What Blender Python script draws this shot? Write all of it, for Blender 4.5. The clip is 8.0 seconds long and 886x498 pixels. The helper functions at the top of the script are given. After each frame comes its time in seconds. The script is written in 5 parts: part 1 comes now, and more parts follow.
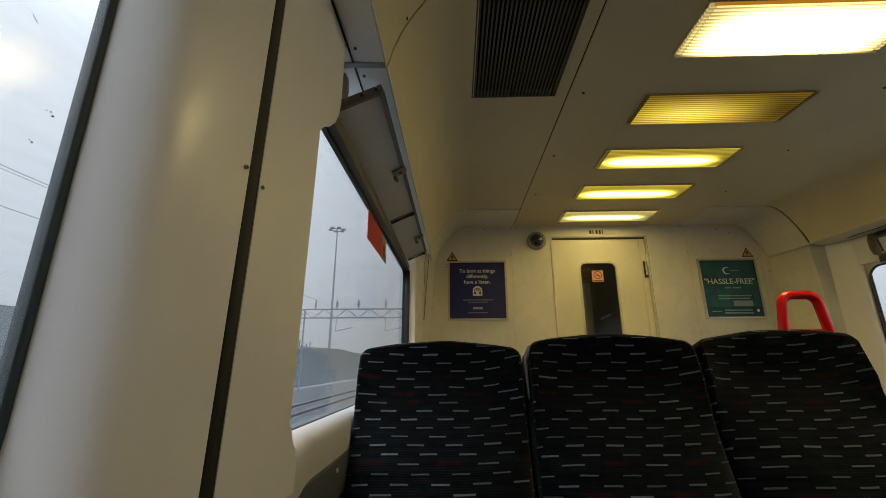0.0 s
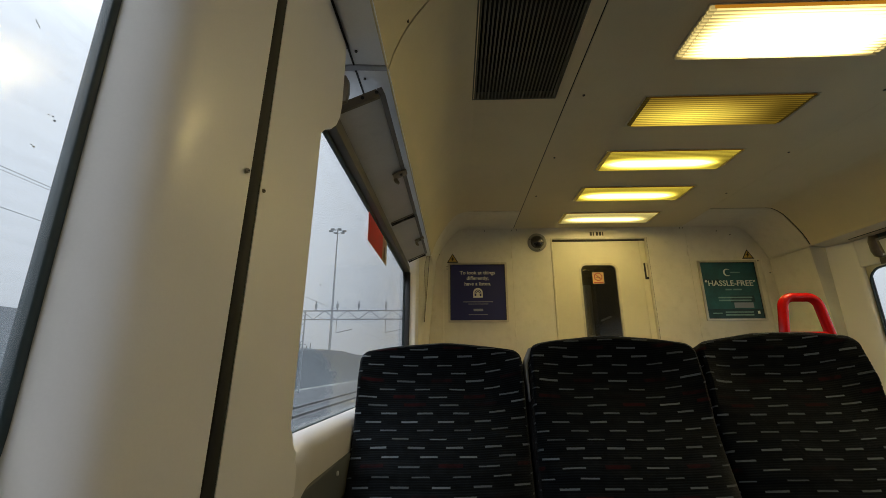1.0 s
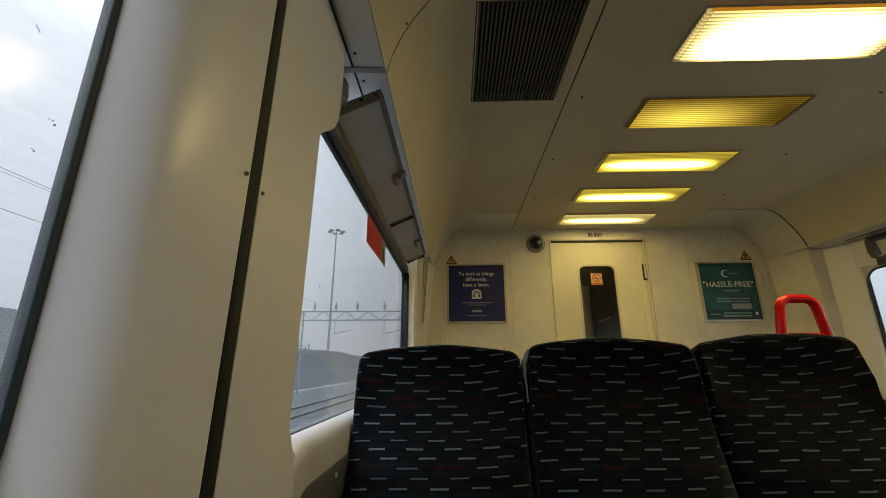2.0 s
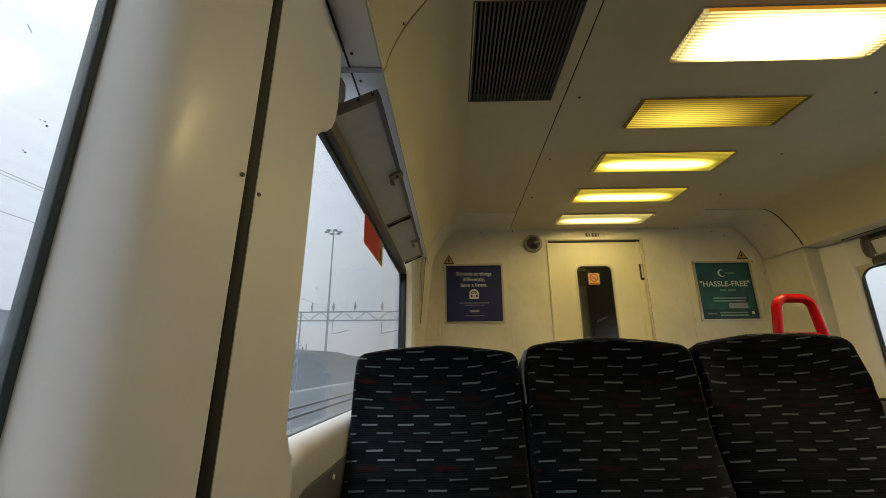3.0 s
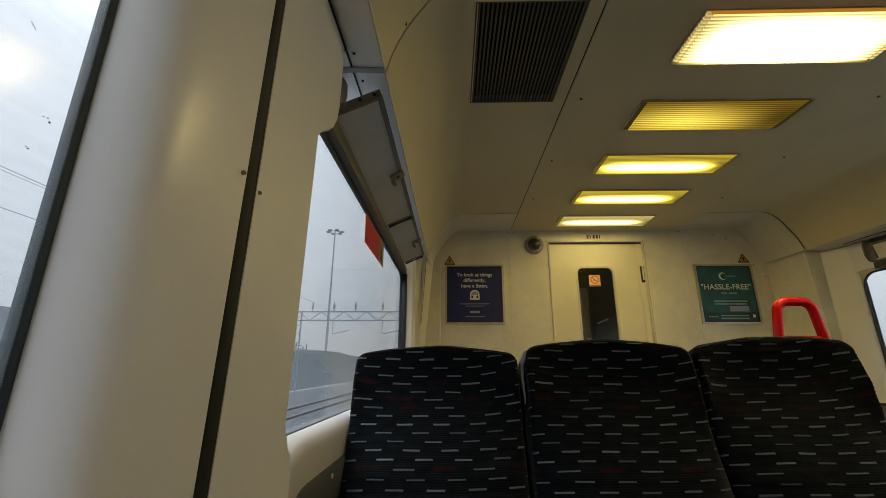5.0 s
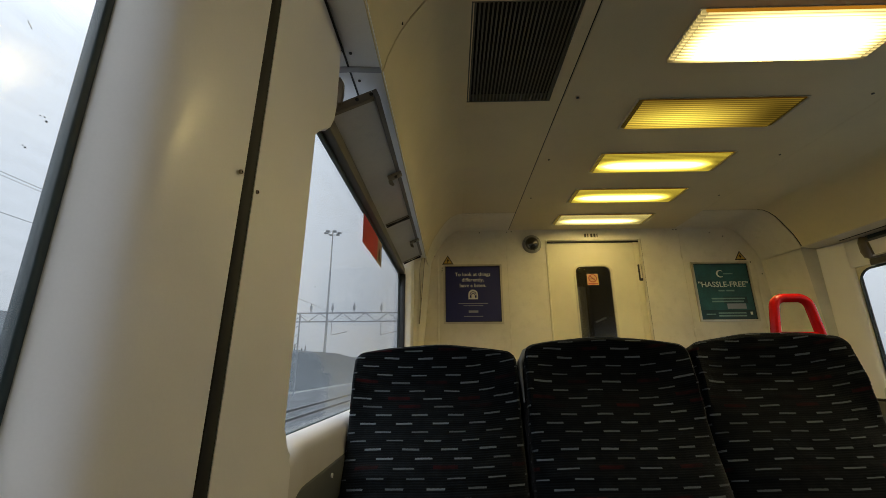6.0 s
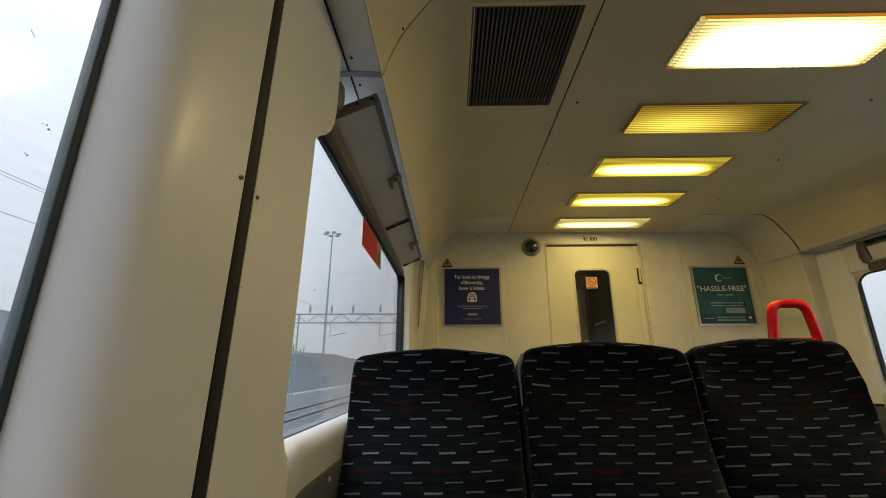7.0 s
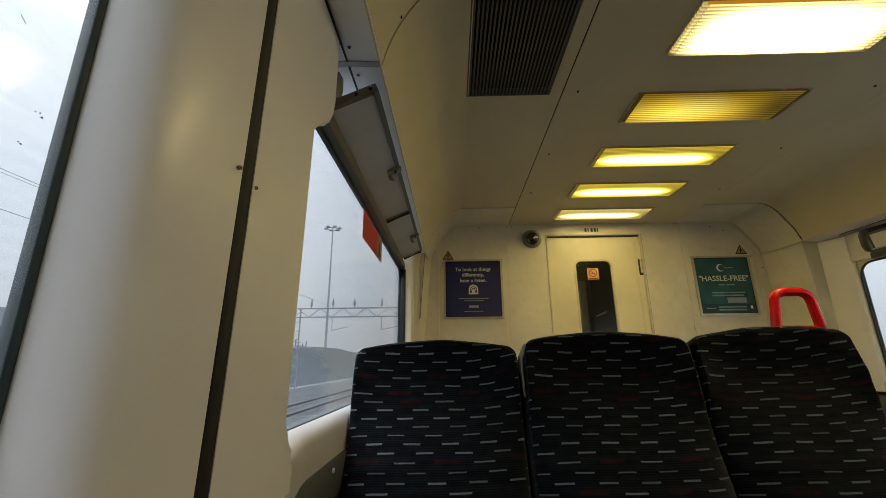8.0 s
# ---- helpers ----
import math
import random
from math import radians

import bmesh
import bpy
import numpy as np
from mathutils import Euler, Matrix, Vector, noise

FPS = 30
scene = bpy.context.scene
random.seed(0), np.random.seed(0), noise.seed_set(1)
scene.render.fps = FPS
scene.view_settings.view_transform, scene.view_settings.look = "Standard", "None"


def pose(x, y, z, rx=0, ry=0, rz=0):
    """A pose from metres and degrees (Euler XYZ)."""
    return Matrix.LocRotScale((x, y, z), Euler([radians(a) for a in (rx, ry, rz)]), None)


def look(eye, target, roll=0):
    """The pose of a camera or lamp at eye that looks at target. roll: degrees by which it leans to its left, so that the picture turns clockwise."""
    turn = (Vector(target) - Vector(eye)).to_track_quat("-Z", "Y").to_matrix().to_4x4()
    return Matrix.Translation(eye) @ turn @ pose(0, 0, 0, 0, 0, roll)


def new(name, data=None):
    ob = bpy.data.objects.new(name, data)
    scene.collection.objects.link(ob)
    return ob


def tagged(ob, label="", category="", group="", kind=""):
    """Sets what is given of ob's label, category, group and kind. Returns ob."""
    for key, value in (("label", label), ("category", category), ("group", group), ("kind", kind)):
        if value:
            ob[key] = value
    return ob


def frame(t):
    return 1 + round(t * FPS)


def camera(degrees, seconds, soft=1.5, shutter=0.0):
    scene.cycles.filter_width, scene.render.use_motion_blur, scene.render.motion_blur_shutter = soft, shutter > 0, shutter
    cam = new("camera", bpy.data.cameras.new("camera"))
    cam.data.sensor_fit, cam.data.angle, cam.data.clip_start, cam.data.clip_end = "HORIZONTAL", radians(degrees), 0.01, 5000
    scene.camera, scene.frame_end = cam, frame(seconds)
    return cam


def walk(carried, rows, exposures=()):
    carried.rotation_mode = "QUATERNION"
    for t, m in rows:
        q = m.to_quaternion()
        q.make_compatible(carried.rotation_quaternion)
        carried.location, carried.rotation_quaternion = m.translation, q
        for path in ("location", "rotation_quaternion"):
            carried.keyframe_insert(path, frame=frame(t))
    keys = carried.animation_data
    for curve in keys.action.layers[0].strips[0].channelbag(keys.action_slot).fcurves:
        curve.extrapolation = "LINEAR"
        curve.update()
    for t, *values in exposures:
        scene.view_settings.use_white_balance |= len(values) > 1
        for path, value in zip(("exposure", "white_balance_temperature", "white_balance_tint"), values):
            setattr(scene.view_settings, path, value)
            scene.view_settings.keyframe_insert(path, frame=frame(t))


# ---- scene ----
cam = camera(94.2, 8.0, soft=0.75)
EYE = (-1.0425, 0.0, 1.12)
# seconds, yaw, pitch, roll, and millimetres of drift from EYE
PATH = [
    (0.0, 1.81, 15.57, 0.12, 0.7, 0.5, -2.0), (0.5, 1.87, 15.57, 0.14, 0.2, 0.0, 0.0),
    (1.0, 1.85, 15.78, 0.10, 0.0, 0.0, 0.0), (1.5, 1.81, 15.88, 0.07, 0.7, -3.0, 0.4),
    (3.0, 1.37, 15.88, 0.34, 0.3, -0.8, 3.6), (3.5, 1.45, 15.89, 0.21, 1.1, 0.5, 0.3),
    (4.0, 1.44, 15.95, -0.02, 0.8, -1.8, 2.0), (4.5, 1.44, 15.97, -0.35, 1.5, -1.4, 3.2),
    (6.0, 1.26, 16.04, 0.33, 2.3, -1.9, -1.6), (6.5, 1.30, 16.09, -0.34, 2.1, -2.6, 4.9),
    (7.0, 1.10, 16.28, 0.01, 3.4, -6.0, 3.1), (7.5, 1.19, 15.96, -0.43, 4.4, 2.0, -0.8),
    (8.0, 1.34, 15.35, 0.54, 2.2, 0.0, -0.4),
]
walk(cam, [(t, pose(EYE[0] + a / 1000, EYE[1] + b / 1000, EYE[2] + c / 1000, 90 + pitch, roll, yaw))
           for t, yaw, pitch, roll, a, b, c in PATH], exposures=[(0.0, -0.05), (0.5, -0.05), (1.0, 0.0), (1.7, 0.0), (2.9, 0.20), (3.1, 0.18), (3.5, 0.0), (4.6, 0.0), (6.5, 0.03), (7.0, 0.22), (7.5, 0.10), (8.0, 0.14)])

# ---- daylight: a bright overcast sky ----
SUN_ELEVATION, SUN_ROTATION = radians(48), radians(70)
world = bpy.data.worlds.new("overcast")
scene.world = world
world.use_nodes = True
wn, wl = world.node_tree.nodes, world.node_tree.links
wn.clear()
sky = wn.new("ShaderNodeTexSky")
sky.sky_type, sky.sun_disc = "NISHITA", False
sky.sun_elevation, sky.sun_rotation = SUN_ELEVATION, SUN_ROTATION
sky.air_density, sky.dust_density, sky.ozone_density = 1.0, 6.0, 1.0
grey = wn.new("ShaderNodeHueSaturation")
grey.inputs["Saturation"].default_value = 0.35
wl.new(sky.outputs[0], grey.inputs["Color"])
# overcast: brighter overhead than at the horizon
wtc, wsep = wn.new("ShaderNodeTexCoord"), wn.new("ShaderNodeSeparateXYZ")
wl.new(wtc.outputs["Generated"], wsep.inputs[0])
wr, wz = wn.new("ShaderNodeMapRange"), wn.new("ShaderNodeMapRange")
wr.inputs["From Min"].default_value, wr.inputs["From Max"].default_value = 0.06, 0.5
wr.inputs["To Min"].default_value, wr.inputs["To Max"].default_value = 5.9, 9.6
wz.interpolation_type = "SMOOTHSTEP"
wz.inputs["From Min"].default_value, wz.inputs["From Max"].default_value = 0.50, 1.0
wz.inputs["To Min"].default_value, wz.inputs["To Max"].default_value = 0.0, 60.0
wsum = wn.new("ShaderNodeMath")
for m_ in (wr, wz):
    wl.new(wsep.outputs["Z"], m_.inputs["Value"])
wl.new(wr.outputs[0], wsum.inputs[0])
wl.new(wz.outputs[0], wsum.inputs[1])
layer = wn.new("ShaderNodeMixRGB")
layer.blend_type = "MULTIPLY"
layer.inputs[0].default_value = 1
layer.inputs[1].default_value = (0.95, 1.0, 1.08, 1)
wl.new(wsum.outputs[0], layer.inputs[2])
cloud = wn.new("ShaderNodeMixRGB")
cloud.inputs[0].default_value = 0.85
wl.new(grey.outputs[0], cloud.inputs[1])
wl.new(layer.outputs[0], cloud.inputs[2])
back = wn.new("ShaderNodeBackground")
back.inputs["Strength"].default_value = 0.12
wout = wn.new("ShaderNodeOutputWorld")
wl.new(cloud.outputs[0], back.inputs[0])
wl.new(back.outputs[0], wout.inputs[0])

sun = new("sun", bpy.data.lights.new("sun", "SUN"))
sun.data.energy, sun.data.angle, sun.data.color = 0.55, radians(40), (0.88, 0.95, 1.0)
sun.matrix_world = look((-13, -24, 20), (0, 0, 0))

# ---- the plan, in metres: the aisle's centre line is x = 0, the floor z = 0 ----
WALL, CEIL = 1.278, 2.0965
END, REAR = 2.917, -3.4
SILL_Z, HEAD_Z = 1.004, 1.645


# ---- materials ----
def nodes_of(name):
    m = bpy.data.materials.new(name)
    m.use_nodes = True
    nt = m.node_tree
    return m, nt, nt.nodes, nt.links, nt.nodes["Principled BSDF"]


def paint(name, color, rough=0.5, metal=0.0, grain=220.0, vary=0.06, blot=3.0, bump=0.05, dirt=0.0, dirt_color=(0.1, 0.08, 0.06), coat=0.0):
    """A worn surface: colour varied at two scales, fine relief, blotchy dirt."""
    m, nt, n, l, b = nodes_of(name)
    tc = n.new("ShaderNodeTexCoord")
    big, fine = n.new("ShaderNodeTexNoise"), n.new("ShaderNodeTexNoise")
    big.inputs["Scale"].default_value, fine.inputs["Scale"].default_value = blot, grain
    big.inputs["Detail"].default_value, fine.inputs["Detail"].default_value = 5, 3
    for t in (big, fine):
        l.new(tc.outputs["Object"], t.inputs["Vector"])
    ramp = n.new("ShaderNodeMapRange")
    ramp.interpolation_type = "SMOOTHSTEP"
    ramp.inputs["From Min"].default_value, ramp.inputs["From Max"].default_value = 0.15, 0.85
    ramp.inputs["To Min"].default_value, ramp.inputs["To Max"].default_value = 1 - vary * 1.4, 1 + vary * 1.0
    add = n.new("ShaderNodeMath")
    add.operation = "MULTIPLY_ADD"
    add.inputs[1].default_value = 0.35
    l.new(fine.outputs[0], add.inputs[0])
    l.new(big.outputs[0], add.inputs[2])
    sub = n.new("ShaderNodeMath")
    sub.operation = "SUBTRACT"
    sub.inputs[1].default_value = 0.175
    l.new(add.outputs[0], sub.inputs[0])
    l.new(sub.outputs[0], ramp.inputs["Value"])
    mul = n.new("ShaderNodeMixRGB")
    mul.blend_type = "MULTIPLY"
    mul.inputs[0].default_value = 1
    mul.inputs[1].default_value = (*color, 1)
    l.new(ramp.outputs[0], mul.inputs[2])
    col = mul.outputs[0]
    if dirt:
        spot = n.new("ShaderNodeTexNoise")
        spot.inputs["Scale"].default_value, spot.inputs["Detail"].default_value = blot * 4.3, 8
        spot.inputs["Roughness"].default_value = 0.7
        l.new(tc.outputs["Object"], spot.inputs["Vector"])
        cut = n.new("ShaderNodeMapRange")
        cut.interpolation_type = "SMOOTHSTEP"
        cut.inputs["From Min"].default_value, cut.inputs["From Max"].default_value = 0.45, 0.80
        cut.inputs["To Max"].default_value = dirt
        l.new(spot.outputs[0], cut.inputs["Value"])
        mix = n.new("ShaderNodeMixRGB")
        l.new(cut.outputs[0], mix.inputs[0])
        l.new(col, mix.inputs[1])
        mix.inputs[2].default_value = (*dirt_color, 1)
        col = mix.outputs[0]
    l.new(col, b.inputs["Base Color"])
    rr = n.new("ShaderNodeMapRange")
    low = max(rough - 0.05, 0.30) if rough >= 0.28 else max(rough - 0.04, 0.03)
    rr.inputs["To Min"].default_value, rr.inputs["To Max"].default_value = low, min(max(rough + 0.07, low + 0.06), 1)
    l.new(big.outputs[0], rr.inputs["Value"])
    l.new(rr.outputs[0], b.inputs["Roughness"])
    b.inputs["Metallic"].default_value = metal
    b.inputs["Coat Weight"].default_value = coat
    if bump:
        bp = n.new("ShaderNodeBump")
        bp.inputs["Strength"].default_value, bp.inputs["Distance"].default_value = bump, 0.002
        l.new(add.outputs[0], bp.inputs["Height"])
        l.new(bp.outputs[0], b.inputs["Normal"])
    return m


CREAM = (0.80, 0.77, 0.745)
m_panel = paint("cream_panel", CREAM, 0.36, vary=0.03, blot=2.4, grain=400, bump=0.012, coat=0.17)
m_panel.node_tree.nodes["Principled BSDF"].inputs["Coat Roughness"].default_value = 0.17
m_end = paint("cream_end_wall", (0.73, 0.67, 0.55), 0.45, vary=0.07, blot=4, bump=0.05, dirt=0.24, dirt_color=(0.36, 0.30, 0.19))
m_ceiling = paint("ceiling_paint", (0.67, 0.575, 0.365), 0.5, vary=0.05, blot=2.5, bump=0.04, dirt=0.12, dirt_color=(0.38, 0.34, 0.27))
m_soffit = paint("soffit_grey_white", (0.85, 0.85, 0.85), 0.4, vary=0.05, bump=0.03)
m_sill = paint("sill_cream", (0.59, 0.56, 0.53), 0.36, vary=0.05, bump=0.03, dirt=0.08, dirt_color=(0.4, 0.35, 0.27))
m_gap = paint("shadow_gap_black", (0.012, 0.011, 0.010), 0.6, bump=0.0)
m_rubber = paint("rubber_seal", (0.015, 0.033, 0.038), 0.45, vary=0.25, blot=14, bump=0.1)
m_dado = paint("dado_grey_plastic", (0.095, 0.10, 0.095), 0.5, vary=0.1, grain=500, bump=0.15)
m_lower = paint("lower_wall_laminate", (0.10, 0.10, 0.105), 0.55, vary=0.1)
m_floor = paint("floor_vinyl", (0.09, 0.09, 0.10), 0.6, vary=0.25, blot=6, grain=400, bump=0.1, dirt=0.3)
m_trim = paint("cream_metal_trim", (0.62, 0.56, 0.42), 0.38, vary=0.12, blot=12, dirt=0.25, dirt_color=(0.25, 0.2, 0.13))
m_transom = paint("transom_bronze_grey", (0.10, 0.088, 0.070), 0.45, metal=0.2, vary=0.15, blot=9)
m_hopper = paint("hopper_grey_frame", (0.46, 0.45, 0.44), 0.42, vary=0.08, blot=5, dirt=0.15, dirt_color=(0.16, 0.15, 0.14))
m_rail_dark = paint("hopper_rail_dark", (0.13, 0.125, 0.12), 0.45, vary=0.15, blot=9)
m_hopper_end = paint("hopper_end_tan", (0.15, 0.12, 0.08), 0.5, vary=0.2, blot=30)
m_latch = paint("latch_tan_plastic", (0.20, 0.165, 0.11), 0.42, vary=0.12, blot=30)
m_speck = paint("dried_dirt", (0.16, 0.17, 0.18), 0.9, bump=0)
m_screw = paint("screw_dark", (0.06, 0.05, 0.04), 0.4, metal=0.6, bump=0)
m_red = paint("handle_red_enamel", (0.72, 0.007, 0.005), 0.18, vary=0.08, blot=15, bump=0.02)
m_red.node_tree.nodes["Principled BSDF"].inputs["Specular IOR Level"].default_value = 0.4
m_shell = paint("seat_shell_dark", (0.012, 0.012, 0.014), 0.5, vary=0.15, grain=500, bump=0.15)
m_edge = paint("seat_edge_grey", (0.19, 0.195, 0.195), 0.4, vary=0.1, blot=15)
# greyed cream: the right corner's shade is put into this colour
m_corner_shade = paint("corner_return_shade", (0.54, 0.505, 0.44), 0.45, vary=0.08, blot=8)
m_joint = paint("soffit_joint_grey", (0.40, 0.41, 0.43), 0.45, vary=0.08, blot=8)
m_reflector = paint("reflector_metal", (0.72, 0.78, 0.85), 0.30, metal=1.0, vary=0.05, bump=0.0)
m_bead = paint("joint_bead_olive", (0.010, 0.009, 0.004), 0.7, vary=0.2, blot=12, bump=0.0)
m_slat = paint("vent_slat", (0.125, 0.12, 0.095), 0.5, metal=0.1, vary=0.15, blot=20)
m_black = paint("matt_black", (0.01, 0.01, 0.01), 0.8, bump=0)
m_frame = paint("poster_frame_metal", (0.55, 0.50, 0.40), 0.35, metal=0.6, vary=0.1, blot=15)
m_navy = paint("poster_navy", (0.0060, 0.0095, 0.105), 0.5, vary=0.06, blot=6, bump=0)
m_print = paint("poster_print_pale", (0.80, 0.77, 0.68), 0.4, bump=0)
m_print_dim = paint("poster_print_dim", (0.30, 0.30, 0.36), 0.4, bump=0)
m_teal = paint("poster_teal", (0.018, 0.100, 0.112), 0.5, vary=0.35, blot=7, bump=0)
m_teal_dark = paint("poster_teal_dark", (0.012, 0.05, 0.062), 0.5, vary=0.3, blot=9, bump=0)
m_teal_pale = paint("poster_teal_pale", (0.20, 0.34, 0.33), 0.4, vary=0.2, blot=12, bump=0)
m_yellow = paint("warning_yellow", (0.50, 0.32, 0.06), 0.45, vary=0.1, blot=20, bump=0)
m_orange = paint("sticker_orange", (0.62, 0.36, 0.16), 0.4, vary=0.06, blot=20, bump=0)
m_sign_red = paint("sticker_red_ring", (0.36, 0.035, 0.02), 0.4, bump=0)
m_sticker = paint("window_sticker_red", (0.52, 0.020, 0.026), 0.45, vary=0.1, blot=12, bump=0)
m_sticker_tan = paint("window_sticker_tan", (0.40, 0.28, 0.19), 0.45, vary=0.3, blot=25, bump=0)
m_white = paint("sticker_white", (0.75, 0.74, 0.7), 0.45, bump=0)
m_door = paint("door_cream", (0.70, 0.635, 0.46), 0.35, vary=0.05, blot=3, bump=0.03, dirt=0.12, dirt_color=(0.42, 0.35, 0.22))
m_vestibule = paint("vestibule_dark", (0.17, 0.14, 0.085), 0.6, vary=0.2)
m_vest_panel = paint("vestibule_panel_grey", (0.32, 0.33, 0.32), 0.45, vary=0.15)
m_ring = paint("camera_ring_grey", (0.27, 0.25, 0.21), 0.4, vary=0.1, blot=20)
m_ballast = paint("ballast", (0.042, 0.046, 0.050), 0.95, vary=0.5, blot=1.5, grain=18, bump=0.6)
m_rail = paint("rail_steel", (0.09, 0.09, 0.09), 0.6, metal=0.1, vary=0.3, blot=4)
m_scrub = paint("lineside_scrub", (0.13, 0.14, 0.13), 0.9, vary=0.5, blot=0.25, grain=2.5, bump=0.5)
# the haze of the distance is put into these three blue-grey colours
m_bank = paint("hazy_bank", (0.040, 0.047, 0.052), 0.95, vary=0.12, blot=0.12, grain=0.4, bump=0)
m_shed = paint("shed_cladding_hazed", (0.10, 0.115, 0.13), 0.7, vary=0.12, blot=0.2, grain=3)
m_mast = paint("galvanised_mast_hazed", (0.22, 0.235, 0.25), 0.6, metal=0.1, vary=0.2, blot=3)


def glass_material(name, dirt, tint=(0.93, 0.96, 0.98), streak=14.0):
    """A clear pane that mirrors a little, with a film of dried dirt."""
    m, nt, n, l, b = nodes_of(name)
    n.remove(b)
    out = n["Material Output"]
    tr, gl, df = n.new("ShaderNodeBsdfTransparent"), n.new("ShaderNodeBsdfGlossy"), n.new("ShaderNodeBsdfTranslucent")
    tr.inputs[0].default_value = (*tint, 1)
    gl.inputs["Roughness"].default_value = 0.16
    df.inputs[0].default_value = (0.55, 0.57, 0.6, 1)
    lw = n.new("ShaderNodeLayerWeight")
    lw.inputs[0].default_value = 0.5
    pw, fr = n.new("ShaderNodeMath"), n.new("ShaderNodeMath")
    pw.operation, fr.operation = "POWER", "MULTIPLY_ADD"
    pw.inputs[1].default_value = 4.0
    fr.inputs[1].default_value, fr.inputs[2].default_value = 0.55, 0.04
    l.new(lw.outputs["Facing"], pw.inputs[0])
    l.new(pw.outputs[0], fr.inputs[0])
    mix, mix2 = n.new("ShaderNodeMixShader"), n.new("ShaderNodeMixShader")
    l.new(fr.outputs[0], mix.inputs[0])
    l.new(tr.outputs[0], mix.inputs[1])
    l.new(gl.outputs[0], mix.inputs[2])
    tc, mp, nz = n.new("ShaderNodeTexCoord"), n.new("ShaderNodeMapping"), n.new("ShaderNodeTexNoise")
    mp.inputs["Rotation"].default_value = (radians(28), 0, 0)
    mp.inputs["Scale"].default_value = (1, 1, 5)
    nz.inputs["Scale"].default_value, nz.inputs["Detail"].default_value, nz.inputs["Roughness"].default_value = streak, 8, 0.65
    l.new(tc.outputs["Object"], mp.inputs[0])
    l.new(mp.outputs[0], nz.inputs["Vector"])
    rg = n.new("ShaderNodeMapRange")
    rg.inputs["From Min"].default_value, rg.inputs["From Max"].default_value = 0.35, 0.75
    rg.inputs["To Min"].default_value, rg.inputs["To Max"].default_value = dirt * 0.55, dirt * 1.5
    l.new(nz.outputs[0], rg.inputs["Value"])
    l.new(rg.outputs[0], mix2.inputs[0])
    l.new(mix.outputs[0], mix2.inputs[1])
    l.new(df.outputs[0], mix2.inputs[2])
    l.new(mix2.outputs[0], out.inputs[0])
    return m


m_glass = glass_material("window_glass", 0.007)
m_glass_near = glass_material("window_glass_dirtier", 0.065, streak=20.0)
m_door_glass = glass_material("door_glass", 0.012, (0.74, 0.69, 0.54))
m_dome = paint("camera_dome_smoked", (0.012, 0.012, 0.010), 0.08, bump=0, coat=1.0)


def lamp_material(name, strength, core, color=(1.0, 0.70, 0.17), skew=0.0, tight=2.3, spread=(0.53, 3.0, 0.70, 1.6), glow=None):
    """A lit prismatic cover: brightest over the tube, falling off to its ends."""
    m, nt, n, l, b = nodes_of(name)
    n.remove(b)
    tc, sep = n.new("ShaderNodeTexCoord"), n.new("ShaderNodeSeparateXYZ")
    l.new(tc.outputs["Generated"], sep.inputs[0])

    def bell(socket, centre, width, power):
        s = n.new("ShaderNodeMath"); s.operation = "SUBTRACT"; s.inputs[1].default_value = centre
        a = n.new("ShaderNodeMath"); a.operation = "ABSOLUTE"
        d = n.new("ShaderNodeMath"); d.operation = "DIVIDE"; d.inputs[1].default_value = width
        p = n.new("ShaderNodeMath"); p.operation = "POWER"; p.inputs[1].default_value = power
        o = n.new("ShaderNodeMath"); o.operation = "SUBTRACT"; o.inputs[0].default_value = 1; o.use_clamp = True
        l.new(socket, s.inputs[0]); l.new(s.outputs[0], a.inputs[0]); l.new(a.outputs[0], d.inputs[0])
        l.new(d.outputs[0], p.inputs[0]); l.new(p.outputs[0], o.inputs[1])
        return o.outputs[0]

    long = bell(sep.outputs["X"], 0.5 - skew, *spread[:2])
    cross = bell(sep.outputs["Y"], 0.62, *spread[2:])
    prod = n.new("ShaderNodeMath"); prod.operation = "MULTIPLY"
    l.new(long, prod.inputs[0]); l.new(cross, prod.inputs[1])
    sq = n.new("ShaderNodeMath"); sq.operation = "POWER"; sq.inputs[1].default_value = tight
    l.new(prod.outputs[0], sq.inputs[0])
    st = n.new("ShaderNodeMapRange")
    st.inputs["To Min"].default_value, st.inputs["To Max"].default_value = strength, core
    l.new(sq.outputs[0], st.inputs["Value"])
    tooth = n.new("ShaderNodeMath"); tooth.operation = "MULTIPLY"; tooth.inputs[1].default_value = 15 * 2 * math.pi
    wave = n.new("ShaderNodeMath"); wave.operation = "SINE"
    rib = n.new("ShaderNodeMath"); rib.operation = "MULTIPLY_ADD"; rib.inputs[1].default_value, rib.inputs[2].default_value = 0.55, 1.0
    last = n.new("ShaderNodeMath"); last.operation = "MULTIPLY"
    l.new(sep.outputs["Y"], tooth.inputs[0]); l.new(tooth.outputs[0], wave.inputs[0]); l.new(wave.outputs[0], rib.inputs[0])
    l.new(rib.outputs[0], last.inputs[0]); l.new(st.outputs[0], last.inputs[1])
    em = n.new("ShaderNodeEmission")
    hue = n.new("ShaderNodeMixRGB")
    hue.inputs[1].default_value, hue.inputs[2].default_value = (*color, 1), (*(glow or color), 1)
    l.new(sq.outputs[0], hue.inputs[0])
    l.new(hue.outputs[0], em.inputs[0])
    l.new(last.outputs[0], em.inputs[1])
    l.new(em.outputs[0], n["Material Output"].inputs[0])
    return m


